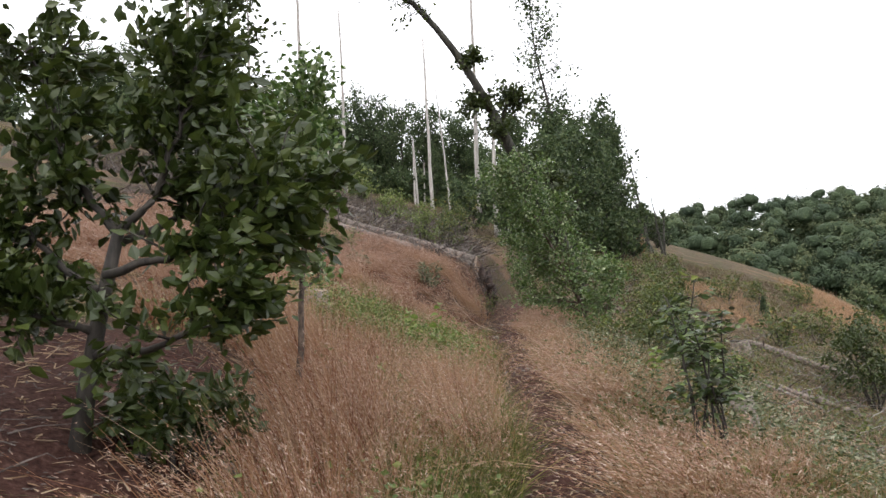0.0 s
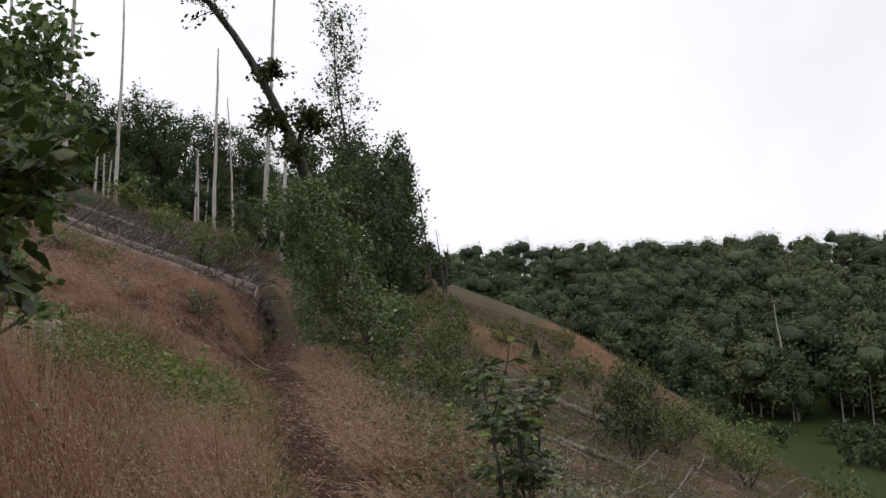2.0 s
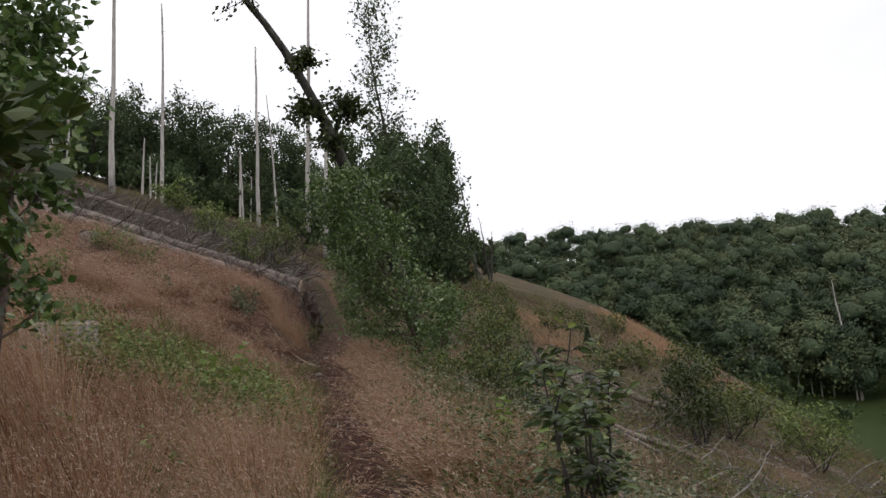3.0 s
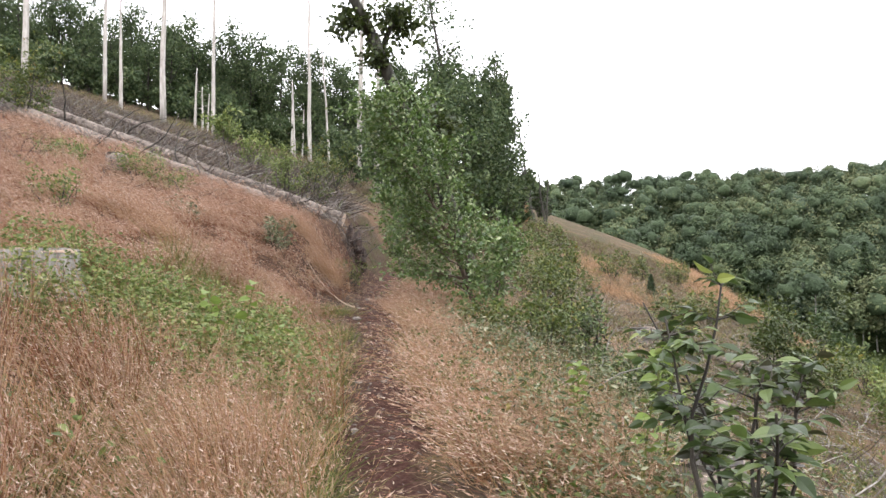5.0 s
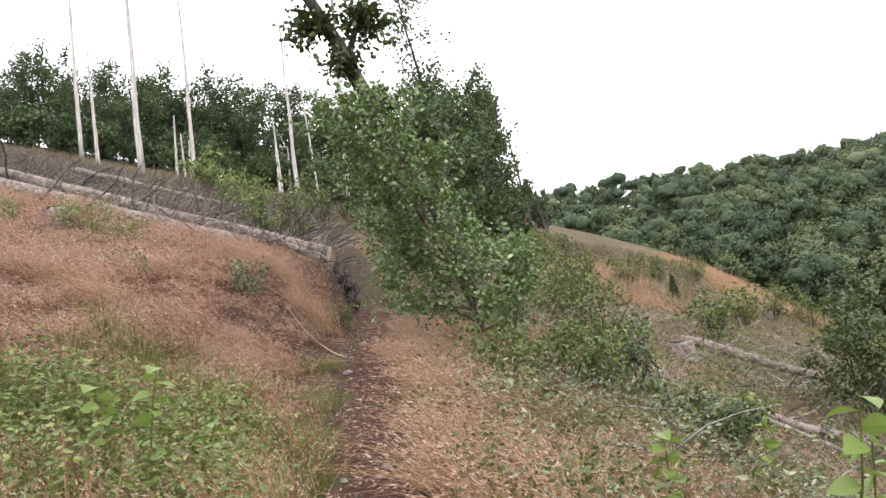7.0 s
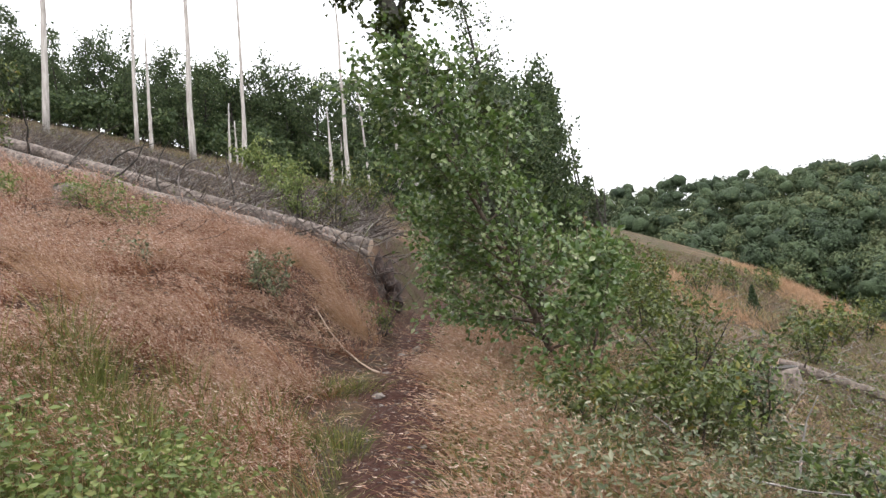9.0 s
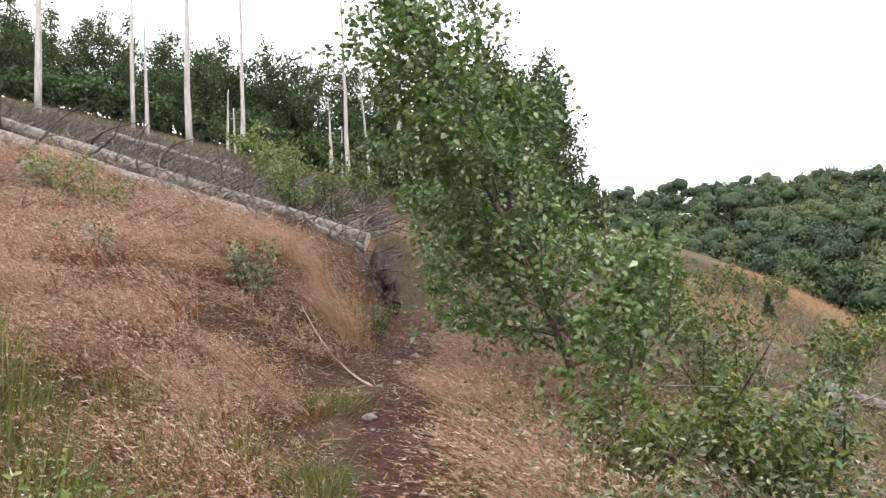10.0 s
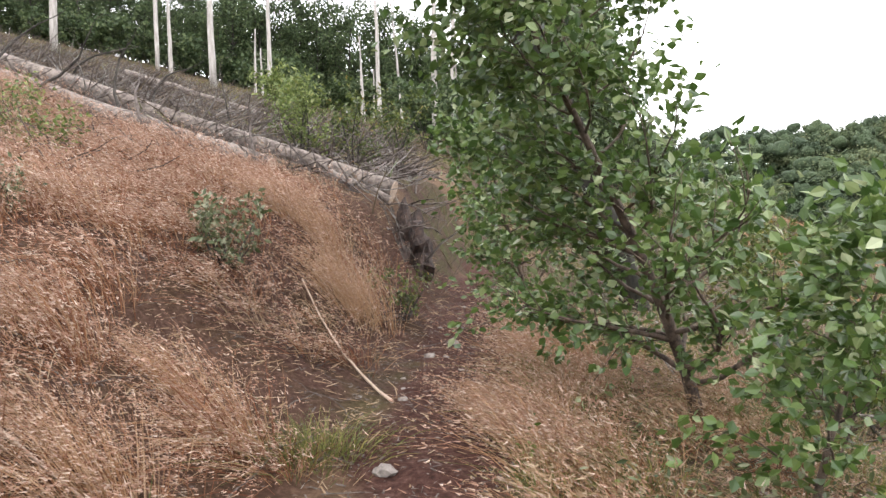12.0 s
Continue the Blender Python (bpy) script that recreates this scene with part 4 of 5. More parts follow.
stump(-1.78, 9.0, 0.38, 0.34, "pale weathered tree stump among tall grass")
stump(-3.4, 17.2, 0.36, 0.2, "dark mossy stump with roots beside brambles", True)
stump(2.55, 6.9, 0.35, 0.2, "dark rotten stump on the edge of the slope", True)
stump(6.4, 16.0, 0.35, 0.2, "dark stump on the brash-covered slope", True)


def root_plate():
    root = thing("root_plate", on_ground(1.04, 18.90, 0.15), "torn-up root plate of dark earth at the log's end", "root plate")
    bm = bmesh.new()
    bmesh.ops.create_icosphere(bm, subdivisions=4, radius=1.0)
    for v in bm.verts:
        n = noise.noise(v.co * 2.3) * 0.35 + noise.noise(v.co * 6.1) * 0.16
        v.co = Vector((v.co.x * 0.27, v.co.y * 0.5, v.co.z * 0.6 - 0.05)) * (1 + 1.5 * n)
    me = bpy.data.meshes.new("earth")
    bm.to_mesh(me)
    bm.free()
    me.materials.append(EARTH_DARK)
    put("earth", me, root)
    for k in range(18):
        a = rng.uniform(0, 6.28)
        p = np.array([0.1 * math.cos(a), 0.45 * math.sin(a), rng.uniform(0.05, 0.5)])
        line = stem_line(p, (rng.normal() * 0.5 + 0.3, math.sin(a), rng.normal() * 0.5 - 0.1), rng.uniform(0.18, 0.42), 5, 0.3, -0.05)
        put("root", raw_mesh("root", *tube(line, np.linspace(0.022, 0.004, 6), 4), TWIG), root)


EARTH_DARK = bark_material("dark_torn_earth", (0.012, 0.008, 0.007), (0.09, 0.055, 0.042), 18.0, 1.0, 1.0)
root_plate()


def stick(points, r, label, mat=None):
    pts = [np.array((x, y, float(ground_z(x, y)) + float(bump_field(x, y)) + up)) for x, y, up in points]
    ob = thing("stick", tuple(pts[0]), label, "stick")
    line = np.array(pts) - pts[0]
    put("wood", raw_mesh("wood", *tube(line, np.linspace(r, r * 0.45, len(line)), 6, 0.05), mat or CUT, smooth=True), ob)


stick(((0.9, 14.5, 0.02), (0.8, 14.72, 0.05), (0.68, 14.95, 0.03), (0.5, 15.25, 0.06), (0.32, 15.55, 0.03), (0.13, 15.85, 0.05)), 0.013, "pale barkless stick lying across the path edge")
stick(((-1.0, 12.8, 0.02), (-0.6, 12.6, 0.05), (-0.2, 12.5, 0.03)), 0.014, "pale dry stick on the bank")
stick(((-2.6, 14.2, 0.03), (-2.2, 14.3, 0.08), (-1.8, 14.5, 0.04)), 0.014, "pale dry stick on the bank")
stick(((1.45, 13.3, 0.01), (1.6, 13.0, 0.03), (1.75, 12.8, 0.02)), 0.012, "thin pale stick at the path edge")
stick(((5.1, 12.9, 0.03), (5.5, 12.3, 0.1), (5.9, 11.6, 0.05)), 0.04, "bleached branch on the slope", BARK_GREY)
stick(((3.9, 8.6, 0.05), (4.6, 8.2, 0.1), (5.3, 8.0, 0.05)), 0.03, "bleached branch on the slope", BARK_GREY)


def bent_snag(x, y, h, lean, label="bent dark dead branch standing in the brash"):
    root = thing("dead_branch", on_ground(x, y, 0.05), label, "branch")
    line = stem_line((0, 0, 0), (lean[0], lean[1], 1), h, 9, 0.16, -0.02, pull=(0.05, 0, 0))
    stem, boughs, _ = branched(line, 0.03, 7, 0.5, 2, 0.25, 0.3, -0.05, (0.05, 0, 0), 0.2, 4, 0.22)
    put("wood", raw_mesh("wood", *stem, BARK_DARK if h > 1.3 else TWIG), root)
    tagged(put("twig_work", raw_mesh("twig_work", *boughs, TWIG), root), kind="stuff")


for bx, by, h, lean in ((-4.3, 18.6, 1.7, (.35, 0)), (-3.4, 18.2, 1.5, (.3, .1)), (-1.9, 18.3, 1.3, (-.2, 0)), (-1.1, 17.7, 1.2, (-.9, 0)), (-0.6, 17.9, 1.0, (-.7, .2)), (-2.6, 19.3, 1.5, (-.6, 0)), (-1.4, 19.0, 1.6, (-.9, .2)),
                        (-5.4, 20.5, 1.8, (.1, 0)), (-3.0, 21.5, 1.5, (-.5, 0)), (-4.6, 22.0, 1.6, (.4, 0)), (-2.0, 22.5, 1.4, (-.3, 0))):
    bent_snag(bx, by, h, lean)


def stone(x, y, r):
    bm = bmesh.new()
    bmesh.ops.create_icosphere(bm, subdivisions=2, radius=r)
    o = Vector((x * 3, y * 5, r))
    for v in bm.verts:
        v.co *= 1 + 0.5 * noise.noise(v.co * (1.2 / r) + o)
        v.co.z *= 0.55
    me = bpy.data.meshes.new("stone")
    bm.to_mesh(me)
    bm.free()
    me.materials.append(STONE)
    ob = put("stone", me, at=(x, y, float(ground_z(x, y)) + float(bump_field(x, y)) + r * 0.1))
    tagged(ob, "small pale angular stone lying on the earthen path", "stone", "stones on the path")


stone(0.88, 13.4, 0.06)
stone(1.44, 16.55, 0.07)
stone(1.2, 15.9, 0.05)
stone(-1.2, 4.0, 0.07)
stone(-1.5, 3.7, 0.05)
for k in range(34):
    y = 5.5 + 13 * rng.random()
    stone(float(path_x(y)) + rng.uniform(-0.45, 0.4), y, rng.uniform(0.012, 0.035))


# ---- ground cover ----
def field(x, y, k):
    """A smooth patchy field between 0 and 1."""
    return 0.5 + 0.5 * np.sin(x * 1.3 * k + 1.7 * np.sin(y * 0.9 * k + k)) * np.sin(y * 1.1 * k + 1.3 * np.sin(x * 0.8 * k))


def soil_z(x, y):
    return ground_z(x, y) + bump_field(x, y)


def scatter(n, x0, x1, y0, y1, keep, along_path=True):
    y = rng.uniform(y0, y1, n)
    u = rng.uniform(x0, x1, n)
    x = u + path_x(y) if along_path else u
    k = rng.random(n) < keep(u if along_path else x, x, y)
    return x[k], y[k]


def grass(name, label, x, y, per, height, spread, splay, width, blade, head=None, heads=0, wind=(-0.25, 0.05), head_size=0.012, segs=3, bend=0.3, head_from=0.55, clear=True):
    """Tufts at x, y: per stalks each; heads: spikelets per stalk round its upper part."""
    n = len(x) * per
    cx, cy = np.repeat(x, per), np.repeat(y, per)
    off = rng.normal(size=(n, 2)) * spread
    bx, by = cx + off[:, 0], cy + off[:, 1]
    if clear:
        ok = (np.abs(bx - path_x(by)) > 0.17 + 0.2 * field(bx, by, 2.7) + 0.1 * rng.random(n) + 0.16 * np.clip((by - 11.5) / 2, 0, 1)) | (by > 24)
        bx, by, off = bx[ok], by[ok], off[ok]
        n = len(bx)
    base = np.stack([bx, by, soil_z(bx, by) - 0.02], -1)
    tuft = np.repeat(rng.uniform(0.5, 1.3, len(x)), per)
    hgt = height * rng.uniform(0.5, 1.1, n) * (tuft[ok] if clear else tuft)
    tip = np.stack([off[:, 0] / max(spread, 1e-6) * splay + wind[0] + rng.normal(size=n) * splay * 0.5, off[:, 1] / max(spread, 1e-6) * splay + wind[1] + rng.normal(size=n) * splay * 0.5, np.ones(n)], -1) * hgt[:, None]
    v, f = blades(base, tip, width * rng.uniform(0.6, 1.3, n), segs, bend)
    ob = put(name, raw_mesh(name, v, f, blade))
    tagged(ob, label, "grass", kind="stuff")
    if heads:
        m = n * heads
        s = rng.uniform(head_from, 1.05, m)
        b, t, L = np.repeat(base, heads, 0), np.repeat(tip, heads, 0), np.repeat(np.linalg.norm(tip, axis=1), heads)
        c = b + t * s[:, None] + t * np.array([1, 1, 0]) * (bend * s * s)[:, None] - np.array([0, 0, 1.0]) * (L * bend * 0.45 * s ** 2.5)[:, None]
        c += rng.normal(size=(m, 3)) * (0.035 * height / 0.6) * (1.25 - s)[:, None]
        a = unit(rng.normal(size=(m, 3)) * 0.28 + unit(t) * np.array([1.2, 1.2, 0.5]) + np.array([wind[0], wind[1], -0.1])) * (head_size * rng.uniform(0.6, 1.5, m))[:, None]
        w = unit(np.cross(a, rng.normal(size=(m, 3)))) * (head_size * 0.13)
        hv = np.stack([c - w, c + w, c + a], 1).reshape(-1, 3)
        hb = put(name + "_heads", raw_mesh(name + "_heads", hv, np.arange(m * 3).reshape(-1, 3), head or blade))
        tagged(hb, "airy seed heads of " + label, "grass", kind="stuff")


def off_yard(x, y):
    return (np.hypot((x + 2.4) / 1.55, (y - 4.0) / 2.2) > 1.0) & ~((x < -0.95) & (y < 3.6))


# tall reddish hair grass on the uphill side
x, y = scatter(640, -3.4, -0.35, 2.2, 10.5, lambda u, x, y: off_yard(x, y) * (0.05 + 0.95 * (field(x, y, 1.3) > 0.48)) * np.where(u > -1.15, 0.4, 1.0) * ((u < -0.8) | (y > 4.8)) * (1 - 0.9 * ((u > -2.2) & (u < -0.5) & (y > 7.8))) * (1 - 0.85 * ((u > -1.35) & (u < -0.75) & (y > 5.2))))
grass("tall_red_grass", "tall dry reddish hair grass swaying beside the path", x, y, 70, 0.74, 0.065, 0.16, 0.0052, STRAW, HEADS, 5, head_size=0.018, bend=0.26)
x, y = scatter(190, -1.6, -0.33, 2.6, 9.2, lambda u, x, y: off_yard(x, y) * 0.8 * ((u < -0.8) | (y > 4.8)))
grass("golden_grass", "golden dry grass tufts beside the path", x, y, 60, 0.62, 0.055, 0.24, 0.0048, GOLD, HEADS, 8, head_size=0.02, bend=0.4)
x, y = scatter(520, -1.8, -0.3, 2.2, 10.5, lambda u, x, y: off_yard(x, y) * (0.3 + 0.7 * (field(x, y, 1.7) > 0.4)))
grass("green_grass", "fresh green grass between the dry tufts", x, y, 60, 0.42, 0.1, 0.32, 0.006, GREEN_GRASS, STRAW_PALE, 1, head_size=0.03, wind=(-0.1, 0), bend=0.55)
# fluffy tan grass along the downhill edge
x, y = scatter(190, 0.3, 1.1, 3.2, 18.0, lambda u, x, y: 0.25 + 0.75 * (field(x, y, 1.9) > 0.5))
grass("tan_grass", "fluffy tan dry grass along the downhill path edge", x, y, 60, 0.46, 0.08, 0.34, 0.0045, GOLD, HEADS, 5, head_size=0.03, wind=(-0.3, 0.0), bend=0.5)
x, y = scatter(170, 0.3, 1.9, 3.2, 16.0, lambda u, x, y: field(x + 2, y, 2.1) > 0.5)
grass("tan_grass", "reddish dry grass along the downhill path edge", x, y, 50, 0.42, 0.07, 0.28, 0.0045, STRAW, STRAW_PALE, 3, head_size=0.04, wind=(-0.35, -0.1), bend=0.5)
x, y = scatter(420, 0.3, 2.4, 3.0, 17.0, lambda u, x, y: 0.2 + 0.8 * (field(x + 3, y, 1.6) > 0.5))
grass("green_grass", "green grass mixed into the downhill path edge", x, y, 44, 0.34, 0.1, 0.4, 0.006, GREEN_GRASS, wind=(-0.1, 0), bend=0.6)
x, y = scatter(520, 0.7, 4.2, 3.5, 16.0, lambda u, x, y: 0.15 + 0.85 * (field(x + 1, y, 1.4) > 0.5))
grass("slope_straw", "bent pale straw grass below the path edge", x, y, 36, 0.42, 0.08, 0.4, 0.0048, STRAW_PALE, HEADS, 7, head_size=0.024, wind=(-0.4, -0.1), bend=0.7)
# matted short grass over the bank
def below_logs(x, y):
    return y + 0.283 * x < 17.9


x, y = scatter(1500, -8.0, -0.6, 9.0, 21.0, lambda u, x, y: below_logs(x, y) * (0.28 + 0.72 * ((field(x, y, 0.9) > 0.5) | (field(x, y, 2.6) > 0.66))) * np.where((u > -1.5) & (y > 13.5), 0.3, 1.0) * np.where(y < 11, 0.6, 1.0))
grass("bank_grass", "matted short reddish grass with pale seed heads on the bank", x, y, 50, 0.44, 0.075, 0.4, 0.005, STRAW, HEADS, 8, head_size=0.026, wind=(-0.5, -0.3), bend=0.75)
x, y = scatter(620, -8.0, -0.9, 10.0, 20.0, lambda u, x, y: below_logs(x, y) * (field(x + 1, y, 1.5) > 0.55))
grass("bank_pale_grass", "pale bent straw grass over the bank", x, y, 36, 0.42, 0.08, 0.42, 0.005, STRAW_PALE, HEADS, 9, head_size=0.028, wind=(-0.55, -0.3), bend=0.8)
x, y = scatter(420, -8.0, -0.8, 9.5, 20.0, lambda u, x, y: below_logs(x, y) * (field(x, y, 1.7) > 0.5))
grass("bank_tall_grass", "standing clumps of red-brown grass on the bank", x, y, 70, 0.58, 0.07, 0.2, 0.005, STRAW, HEADS, 6, head_size=0.03, wind=(-0.4, 0))
# single large tufts
for tx, ty, th, per in ((-0.1, 6.2, 0.7, 260), (0.0, 6.65, 0.66, 260), (-0.2, 7.1, 0.62, 220), (-1.05, 6.3, 0.85, 300), (-1.3, 6.8, 0.85, 300), (-1.45, 6.1, 0.9, 300), (-0.95, 4.1, 0.75, 260), (-0.75, 4.7, 0.7, 260)):
    grass("golden_tuft", "tall golden tuft of dry grass beside the footpath", np.array([tx]), np.array([ty]), per, th, 0.09, 0.16, 0.0045, GOLD, HEADS, 5, wind=(-0.2, 0.0), head_size=0.018, clear=False)
for tx, ty, th, per in ((0.5, 16.15, 0.8, 520), (0.25, 16.7, 0.85, 520), (0.7, 16.4, 0.65, 300), (-0.15, 16.6, 0.7, 300), (1.75, 13.8, 0.56, 620), (1.95, 13.55, 0.52, 460), (1.62, 14.25, 0.52, 420), (2.1, 15.3, 0.6, 360), (-1.5, 12.9, 0.55, 300), (-0.2, 12.6, 0.5, 260), (-2.3, 13.7, 0.55, 280), (-0.9, 13.4, 0.5, 240), (-3.2, 14.2, 0.55, 260), (-0.15, 13.65, 0.6, 180), (0.05, 13.4, 0.5, 140), (-1.4, 15.2, 0.6, 160), (-2.4, 12.2, 0.6, 160)):
    grass("grass_tuft", "large tan tuft of dry hair grass", np.array([tx]), np.array([ty]), per, th, 0.1, 0.2, 0.004, GOLD, HEADS, 10, wind=(-0.45, 0.0), head_size=0.018, clear=False)
# green grass
x, y = scatter(420, -1.3, -0.3, 2.0, 12.0, lambda u, x, y: 0.75 * (field(x, y, 1.9) > 0.45))
grass("green_grass", "fresh green grass among the dry stalks", x, y, 46, 0.36, 0.1, 0.3, 0.006, GREEN_GRASS, wind=(-0.1, 0), bend=0.6)
x, y = scatter(300, 0.35, 1.4, 3.0, 14.0, lambda u, x, y: 0.6 * (field(x, y, 2.2) > 0.6))
grass("green_grass", "green grass at the downhill path edge", x, y, 40, 0.26, 0.09, 0.35, 0.006, GREEN_GRASS, wind=(-0.1, 0), bend=0.6)
for tx, ty, th, per in ((0.5, 13.5, 0.24, 320), (0.62, 13.65, 0.18, 200), (-0.8, 11.3, 0.5, 200), (-0.55, 11.1, 0.45, 160), (-1.1, 11.5, 0.45, 160), (-0.45, 5.3, 0.4, 240), (-0.2, 5.0, 0.35, 240)):
    grass("green_tuft", "short tuft of green grass on the earth", np.array([tx]), np.array([ty]), per, th, 0.11, 0.35, 0.005, GREEN_GRASS, wind=(-0.05, 0), bend=0.6, clear=False)
x, y = scatter(90, -2.4, -0.9, 10.4, 12.0, lambda u, x, y: 0.6 + 0 * x)
grass("green_grass", "tall fresh green grass at the foot of the bank", x, y, 36, 0.48, 0.08, 0.2, 0.008, GREEN_GRASS, wind=(0.0, 0), bend=0.3)
# rough grass of the slope below, the shoulder and the clearing
x, y = scatter(5200, 1.5, 22.0, 2.5, 34, lambda u, x, y: (0.25 + 0.75 * (field(x, y, 0.55) > 0.45)) * np.clip(1.2 - u / 26, 0, 1))
grass("slope_grass", "rough pale grass between brash on the slope", x, y, 12, 0.36, 0.12, 0.4, 0.008, DULL, STRAW_PALE, 2, head_size=0.03, segs=2)
x, y = scatter(3600, 1.5, 20.0, 2.5, 30, lambda u, x, y: 0.8 * (field(x, y, 0.75) > 0.5))
grass("slope_green", "green weeds and grass on the slope", x, y, 12, 0.3, 0.13, 0.5, 0.011, GREEN_GRASS, segs=2)
x, y = scatter(5200, 16.0, 34, 30, 64, lambda u, x, y: np.exp(-((x - 20.3 - (y - 34) * 0.42) / 1.7) ** 2), False)
grass("shoulder_grass", "strip of dry tan grass along the crest of the shoulder", x, y, 16, 0.6, 0.2, 0.3, 0.016, GOLD, HEADS, 2, head_size=0.03, segs=2)
x, y = scatter(900, 7.0, 15, 22, 34, lambda u, x, y: np.exp(-((x - 9.6 - (y - 24) * 0.25) / 1.0) ** 2), False)
grass("shoulder_grass", "patch of dry tan grass on the slope", x, y, 16, 0.5, 0.16, 0.3, 0.011, GOLD, HEADS, 2, head_size=0.03, segs=2)
x, y = scatter(4600, -24, 6.0, 18, 66, lambda u, x, y: (y + 0.283 * x > 18.6) * (0.2 + 0.7 * (field(x, y, 0.6) > 0.5)), False)
grass("clearing_grass", "rough dry grass on the felled clearing", x, y, 9, 0.5, 0.2, 0.5, 0.022, DULL, segs=2)
x, y = scatter(2200, -24, 6.0, 20, 70, lambda u, x, y: field(x, y, 0.5) > 0.6, False)
grass("clearing_green", "green weeds on the felled clearing", x, y, 9, 0.45, 0.22, 0.6, 0.03, GREEN_GRASS, segs=2)

x, y = scatter(1700, -20, 1.5, 18, 52, lambda u, x, y: np.where(y + 0.283 * x > 18.5, 0.85, 0.0), False)
grass("dead_weeds", "standing dead weeds and thin twigs on the felled clearing", x, y, 9, 0.55, 0.14, 0.5, 0.011, TWIG, segs=3, wind=(-0.1, 0), bend=0.5)
x, y = scatter(1500, -20, 1.5, 18, 60, lambda u, x, y: np.where(y + 0.283 * x > 18.9, 0.6, 0.0) * (field(x, y, 0.7) > 0.5), False)
grass("dead_weeds", "bleached dead grass between the brash", x, y, 12, 0.45, 0.15, 0.5, 0.012, STRAW_PALE, segs=2, wind=(-0.1, 0), bend=0.5)
x, y = scatter(3000, 4.5, 27, 22, 54, lambda u, x, y: 0.2 + 0.8 * (field(x, y, 0.6) > 0.5), False)
grass("shoulder_scrub", "dull dry weeds and low scrub on the shoulder", x, y, 10, 0.45, 0.18, 0.5, 0.02, DULL, segs=2)
x, y = scatter(1600, 4.5, 27, 22, 54, lambda u, x, y: field(x + 4, y, 0.7) > 0.55, False)
grass("shoulder_green", "low green weeds on the shoulder", x, y, 10, 0.4, 0.18, 0.5, 0.024, GREEN_GRASS, segs=2)


def herbs(name, label, x, y, n, r, h, size, mat, aspect=0.6):
    m = len(x) * n
    cx, cy = np.repeat(x, n) + rng.normal(size=m) * r, np.repeat(y, n) + rng.normal(size=m) * r
    ok = (np.abs(cx - path_x(cy)) > 0.34) | (cy > 24)
    cx, cy = cx[ok], cy[ok]
    c = np.stack([cx, cy, soil_z(cx, cy) + 0.02 + h * rng.random(len(cx)) ** 0.8 * np.repeat(rng.uniform(0.6, 1.1, len(x)), n)[ok]], -1)
    d = rng.normal(size=(len(c), 3)) * np.array([1, 1, 0.4])
    v, f = leaves(c, size * rng.uniform(0.6, 1.25, len(c)), d, 0.2, aspect)
    stalks = c[::5]
    foot = stalks.copy()
    foot[:, 2] = soil_z(foot[:, 0], foot[:, 1]) - 0.02
    sv, sf = blades(foot, stalks - foot, np.full(len(foot), 0.005), 1, 0.0)
    tagged(put(name, raw_mesh(name, v, f, mat)), label, "herbs", kind="stuff")
    tagged(put(name + "_stalks", raw_mesh(name + "_stalks", sv, sf, GREEN_GRASS)), "stalks of " + label, "herbs", kind="stuff")


x, y = scatter(190, -2.8, -0.5, 7.7, 10.2, lambda u, x, y: 0.5 + 0.5 * (field(x, y, 1.6) > 0.4))
herbs("bramble_herbs", "green brambles and weeds among the grass", x, y, 120, 0.13, 0.55, 0.042, LEAF_HERB, 0.5)
x, y = scatter(70, -3.4, -0.6, 2.5, 8.0, lambda u, x, y: off_yard(x, y) * (field(x, y, 1.9) > 0.55))
herbs("bramble_herbs", "green weeds between tall red grass", x, y, 55, 0.13, 0.42, 0.05, LEAF_HERB)
x, y = scatter(400, 0.8, 3.6, 4.2, 13.0, lambda u, x, y: 0.25 + 0.75 * (field(x, y, 1.5) > 0.45))
herbs("silver_herbs", "grey-green weeds turning their pale leaf backs", x, y, 40, 0.13, 0.45, 0.05, LEAF_SILVER, 0.4)
x, y = scatter(300, 2.5, 9.0, 6.0, 20.0, lambda u, x, y: field(x, y, 0.9) > 0.5)
herbs("slope_weeds", "green weeds between brash on the slope", x, y, 34, 0.2, 0.4, 0.06, LEAF_SHRUB, 0.5)
x, y = scatter(120, 0.38, 1.5, 4.0, 14.0, lambda u, x, y: field(x, y, 2.3) > 0.5)
herbs("path_weeds", "small green weeds at the path edge", x, y, 40, 0.1, 0.3, 0.042, LEAF_SHRUB, 0.5)


def brash(name, label, x, y, length, r, lift, mat, wander=0.18):
    parts = []
    z = soil_z(x, y)
    for k in range(len(x)):
        a = rng.uniform(0, 6.28)
        L = length * rng.uniform(0.4, 1.3)
        line = stem_line((x[k], y[k], z[k] + 0.02), (math.cos(a), math.sin(a), rng.uniform(-0.05, lift)), L, 4, wander, -0.04)
        line[:, 2] = np.maximum(line[:, 2], soil_z(line[:, 0], line[:, 1]) + 0.005)
        parts.append(tube(line, np.linspace(r, r * 0.3, 5) * rng.uniform(0.5, 1.4), 3))
    tagged(put(name, raw_mesh(name, *joined(parts), mat)), label, "brash", kind="stuff")


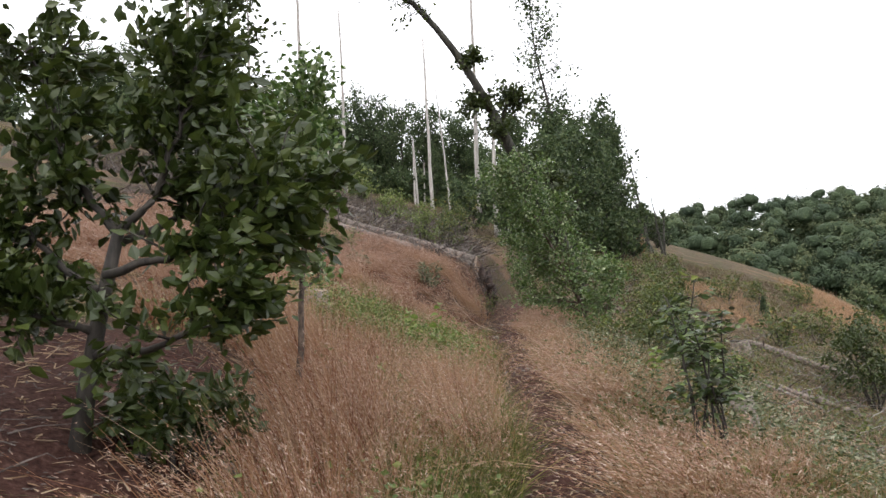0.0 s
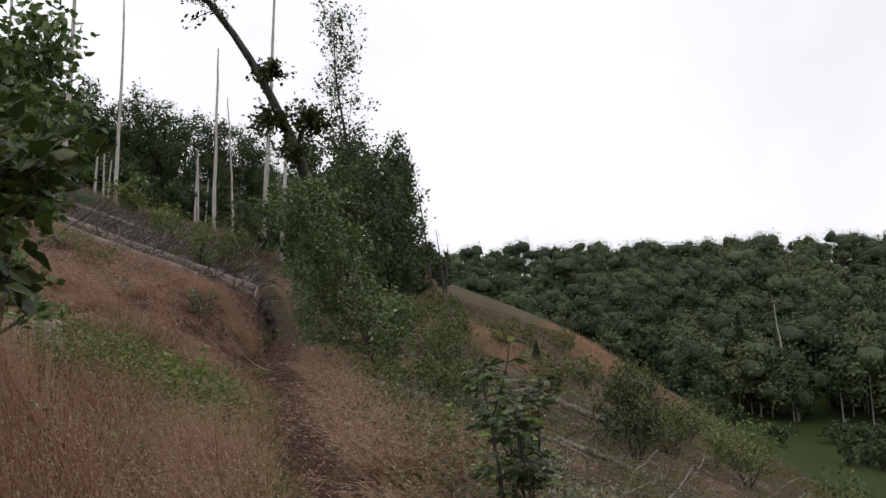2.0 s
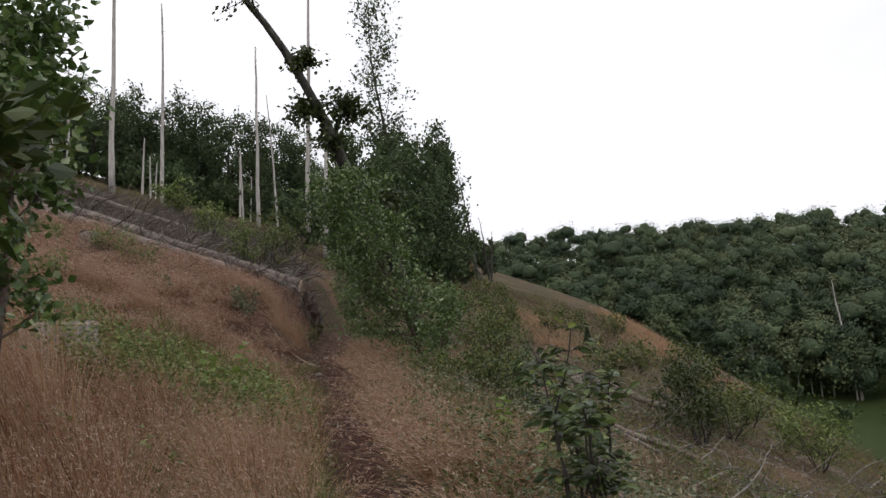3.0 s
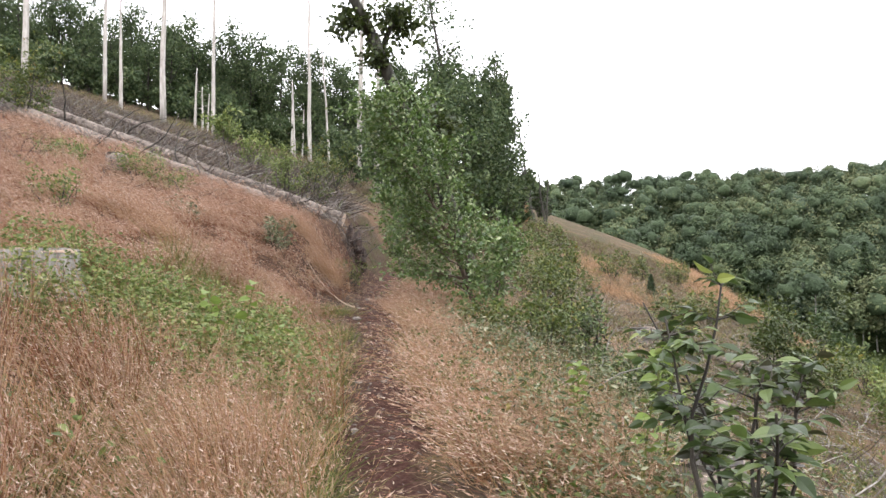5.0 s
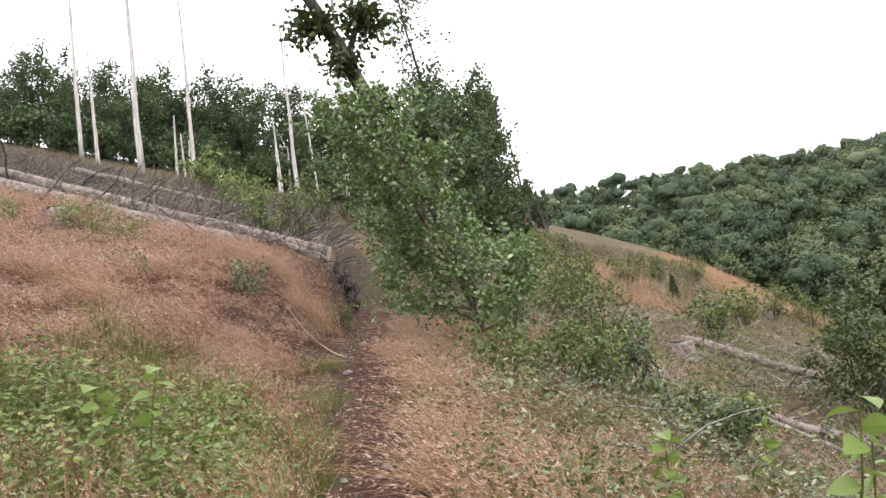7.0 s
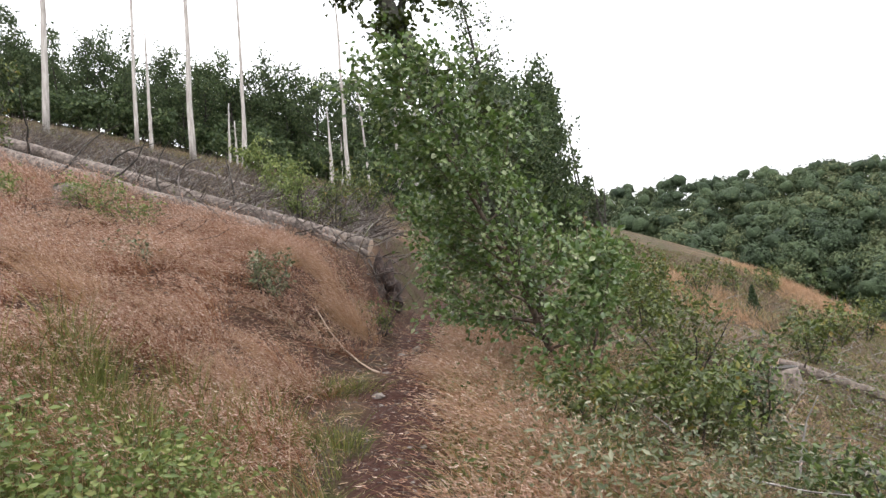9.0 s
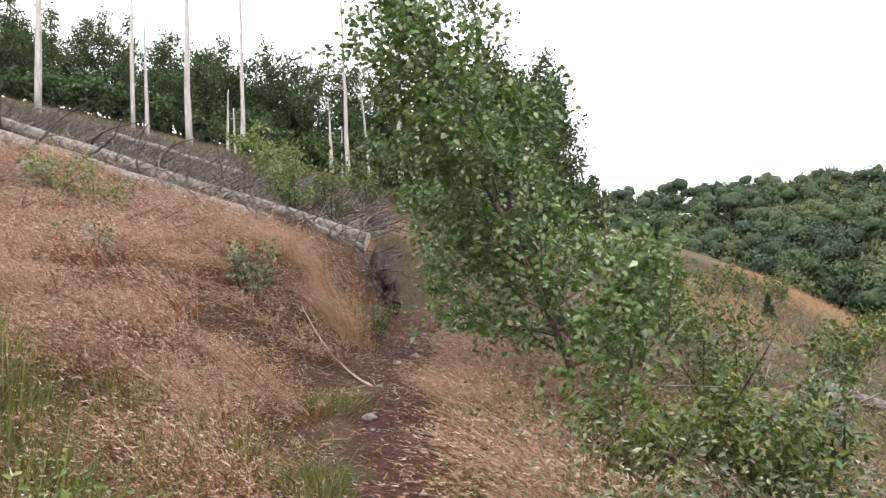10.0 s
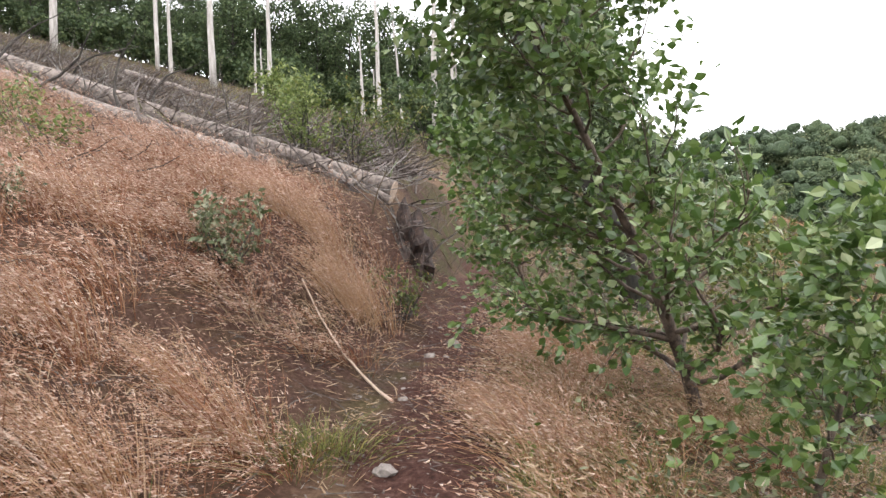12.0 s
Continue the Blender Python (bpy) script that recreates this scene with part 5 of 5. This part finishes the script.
x, y = scatter(9500, -17, 1.2, 17.5, 48, lambda u, x, y: np.where(y + 0.283 * x > 18.4, 1.0, np.where(y + 0.283 * x > 17.4, 0.18, 0.0)) * np.clip(1.5 - (y - 18) / 26, 0.2, 1), False)
brash("brash_heap", "tangled grey-brown dead branches round the felled logs", x, y, 1.0, 0.016, 0.6, TWIG)
x, y = scatter(3600, -17, 1.2, 18, 50, lambda u, x, y: np.where(y + 0.283 * x > 18.5, 0.9, 0.0), False)
brash("brash_heap", "bleached grey dead branches on the felled clearing", x, y, 0.9, 0.016, 0.5, BARK_GREY)
x, y = scatter(1000, 1.6, 12.0, 4.0, 30, lambda u, x, y: field(x, y, 0.6) > 0.35)
brash("slope_brash", "grey dead branches scattered over the slope", x, y, 0.8, 0.012, 0.4, BARK_GREY)
x, y = scatter(1000, 1.6, 9.0, 4.0, 20, lambda u, x, y: field(x, y, 0.8) > 0.45)
brash("slope_brash", "brown dead twigs scattered over the slope", x, y, 0.6, 0.009, 0.6, TWIG)
x, y = scatter(1700, -8.0, -1.5, 14.8, 20, lambda u, x, y: 0.35 + 0.65 * (field(x, y, 1.3) > 0.45), False)
brash("bank_brash", "dark dead branches and twigs on the torn bank", x, y, 0.6, 0.01, 0.5, TWIG)
x, y = scatter(900, -4.5, -0.4, 2.0, 19, lambda u, x, y: 0.7 + 0 * x)
brash("bank_twigs", "thin dry twigs lying on the bank", x, y, 0.32, 0.004, 0.3, TWIG)


def chips(name, label, x, y, size, mat, slim=0.22):
    n = len(x)
    c = np.stack([x, y, soil_z(x, y) + 0.008], -1)
    a = rng.uniform(0, 6.28, n)
    d = np.stack([np.cos(a), np.sin(a), rng.normal(size=n) * 0.25], -1) * (size * rng.uniform(0.4, 1.6, n))[:, None]
    w = np.stack([-np.sin(a), np.cos(a), rng.normal(size=n) * 0.3], -1) * (size * slim * rng.uniform(0.5, 1.6, n))[:, None]
    up = np.array([0, 0, 1]) * (size * slim)
    v = np.stack([c - d - w, c - d * 0.9 + w, c + d + w * 0.7, c + d * 0.8 - w, c + up], 1).reshape(-1, 3)
    f = np.array([[0, 1, 4], [1, 2, 4], [2, 3, 4], [3, 0, 4]])
    tagged(put(name, raw_mesh(name, v, (np.arange(n)[:, None, None] * 5 + f).reshape(-1, 3), mat)), label, "litter", kind="stuff")


x, y = scatter(10000, -4.8, 0.5, 2.0, 20, lambda u, x, y: 0.4 + 0.6 * (field(x, y, 1.2) > 0.4))
chips("straw_litter", "dry straw and bark litter on the soil", x, y, 0.03, STRAW_PALE, 0.1)
x, y = scatter(9000, -4.8, 0.5, 2.0, 20, lambda u, x, y: 0.9 + 0 * x)
chips("brown_litter", "brown leaf litter on the soil", x, y, 0.02, TWIG)
x, y = scatter(3600, -0.7, 0.6, 2.0, 20, lambda u, x, y: np.where(y > 11, 0.95, 0.3))
chips("path_grit", "grit and small stones trodden into the path", x, y, 0.011, STONE)
x, y = scatter(5000, 1.4, 10, 4.0, 24, lambda u, x, y: field(x, y, 0.7) > 0.4)
chips("wood_chips", "bleached wood splinters on the slope", x, y, 0.04, BARK_GREY)
x, y = scatter(9000, -6.0, -0.4, 2.0, 20, lambda u, x, y: 0.3 + 0.7 * (field(x, y, 1.1) < 0.55))
chips("lying_straw", "broken straw lying across the bank", x, y, 0.075, STRAW_PALE, 0.045)
x, y = scatter(9000, 0.4, 2.6, 3.0, 16, lambda u, x, y: 0.8 + 0 * x)
chips("lying_straw", "broken straw lying below the path edge", x, y, 0.06, STRAW, 0.05)
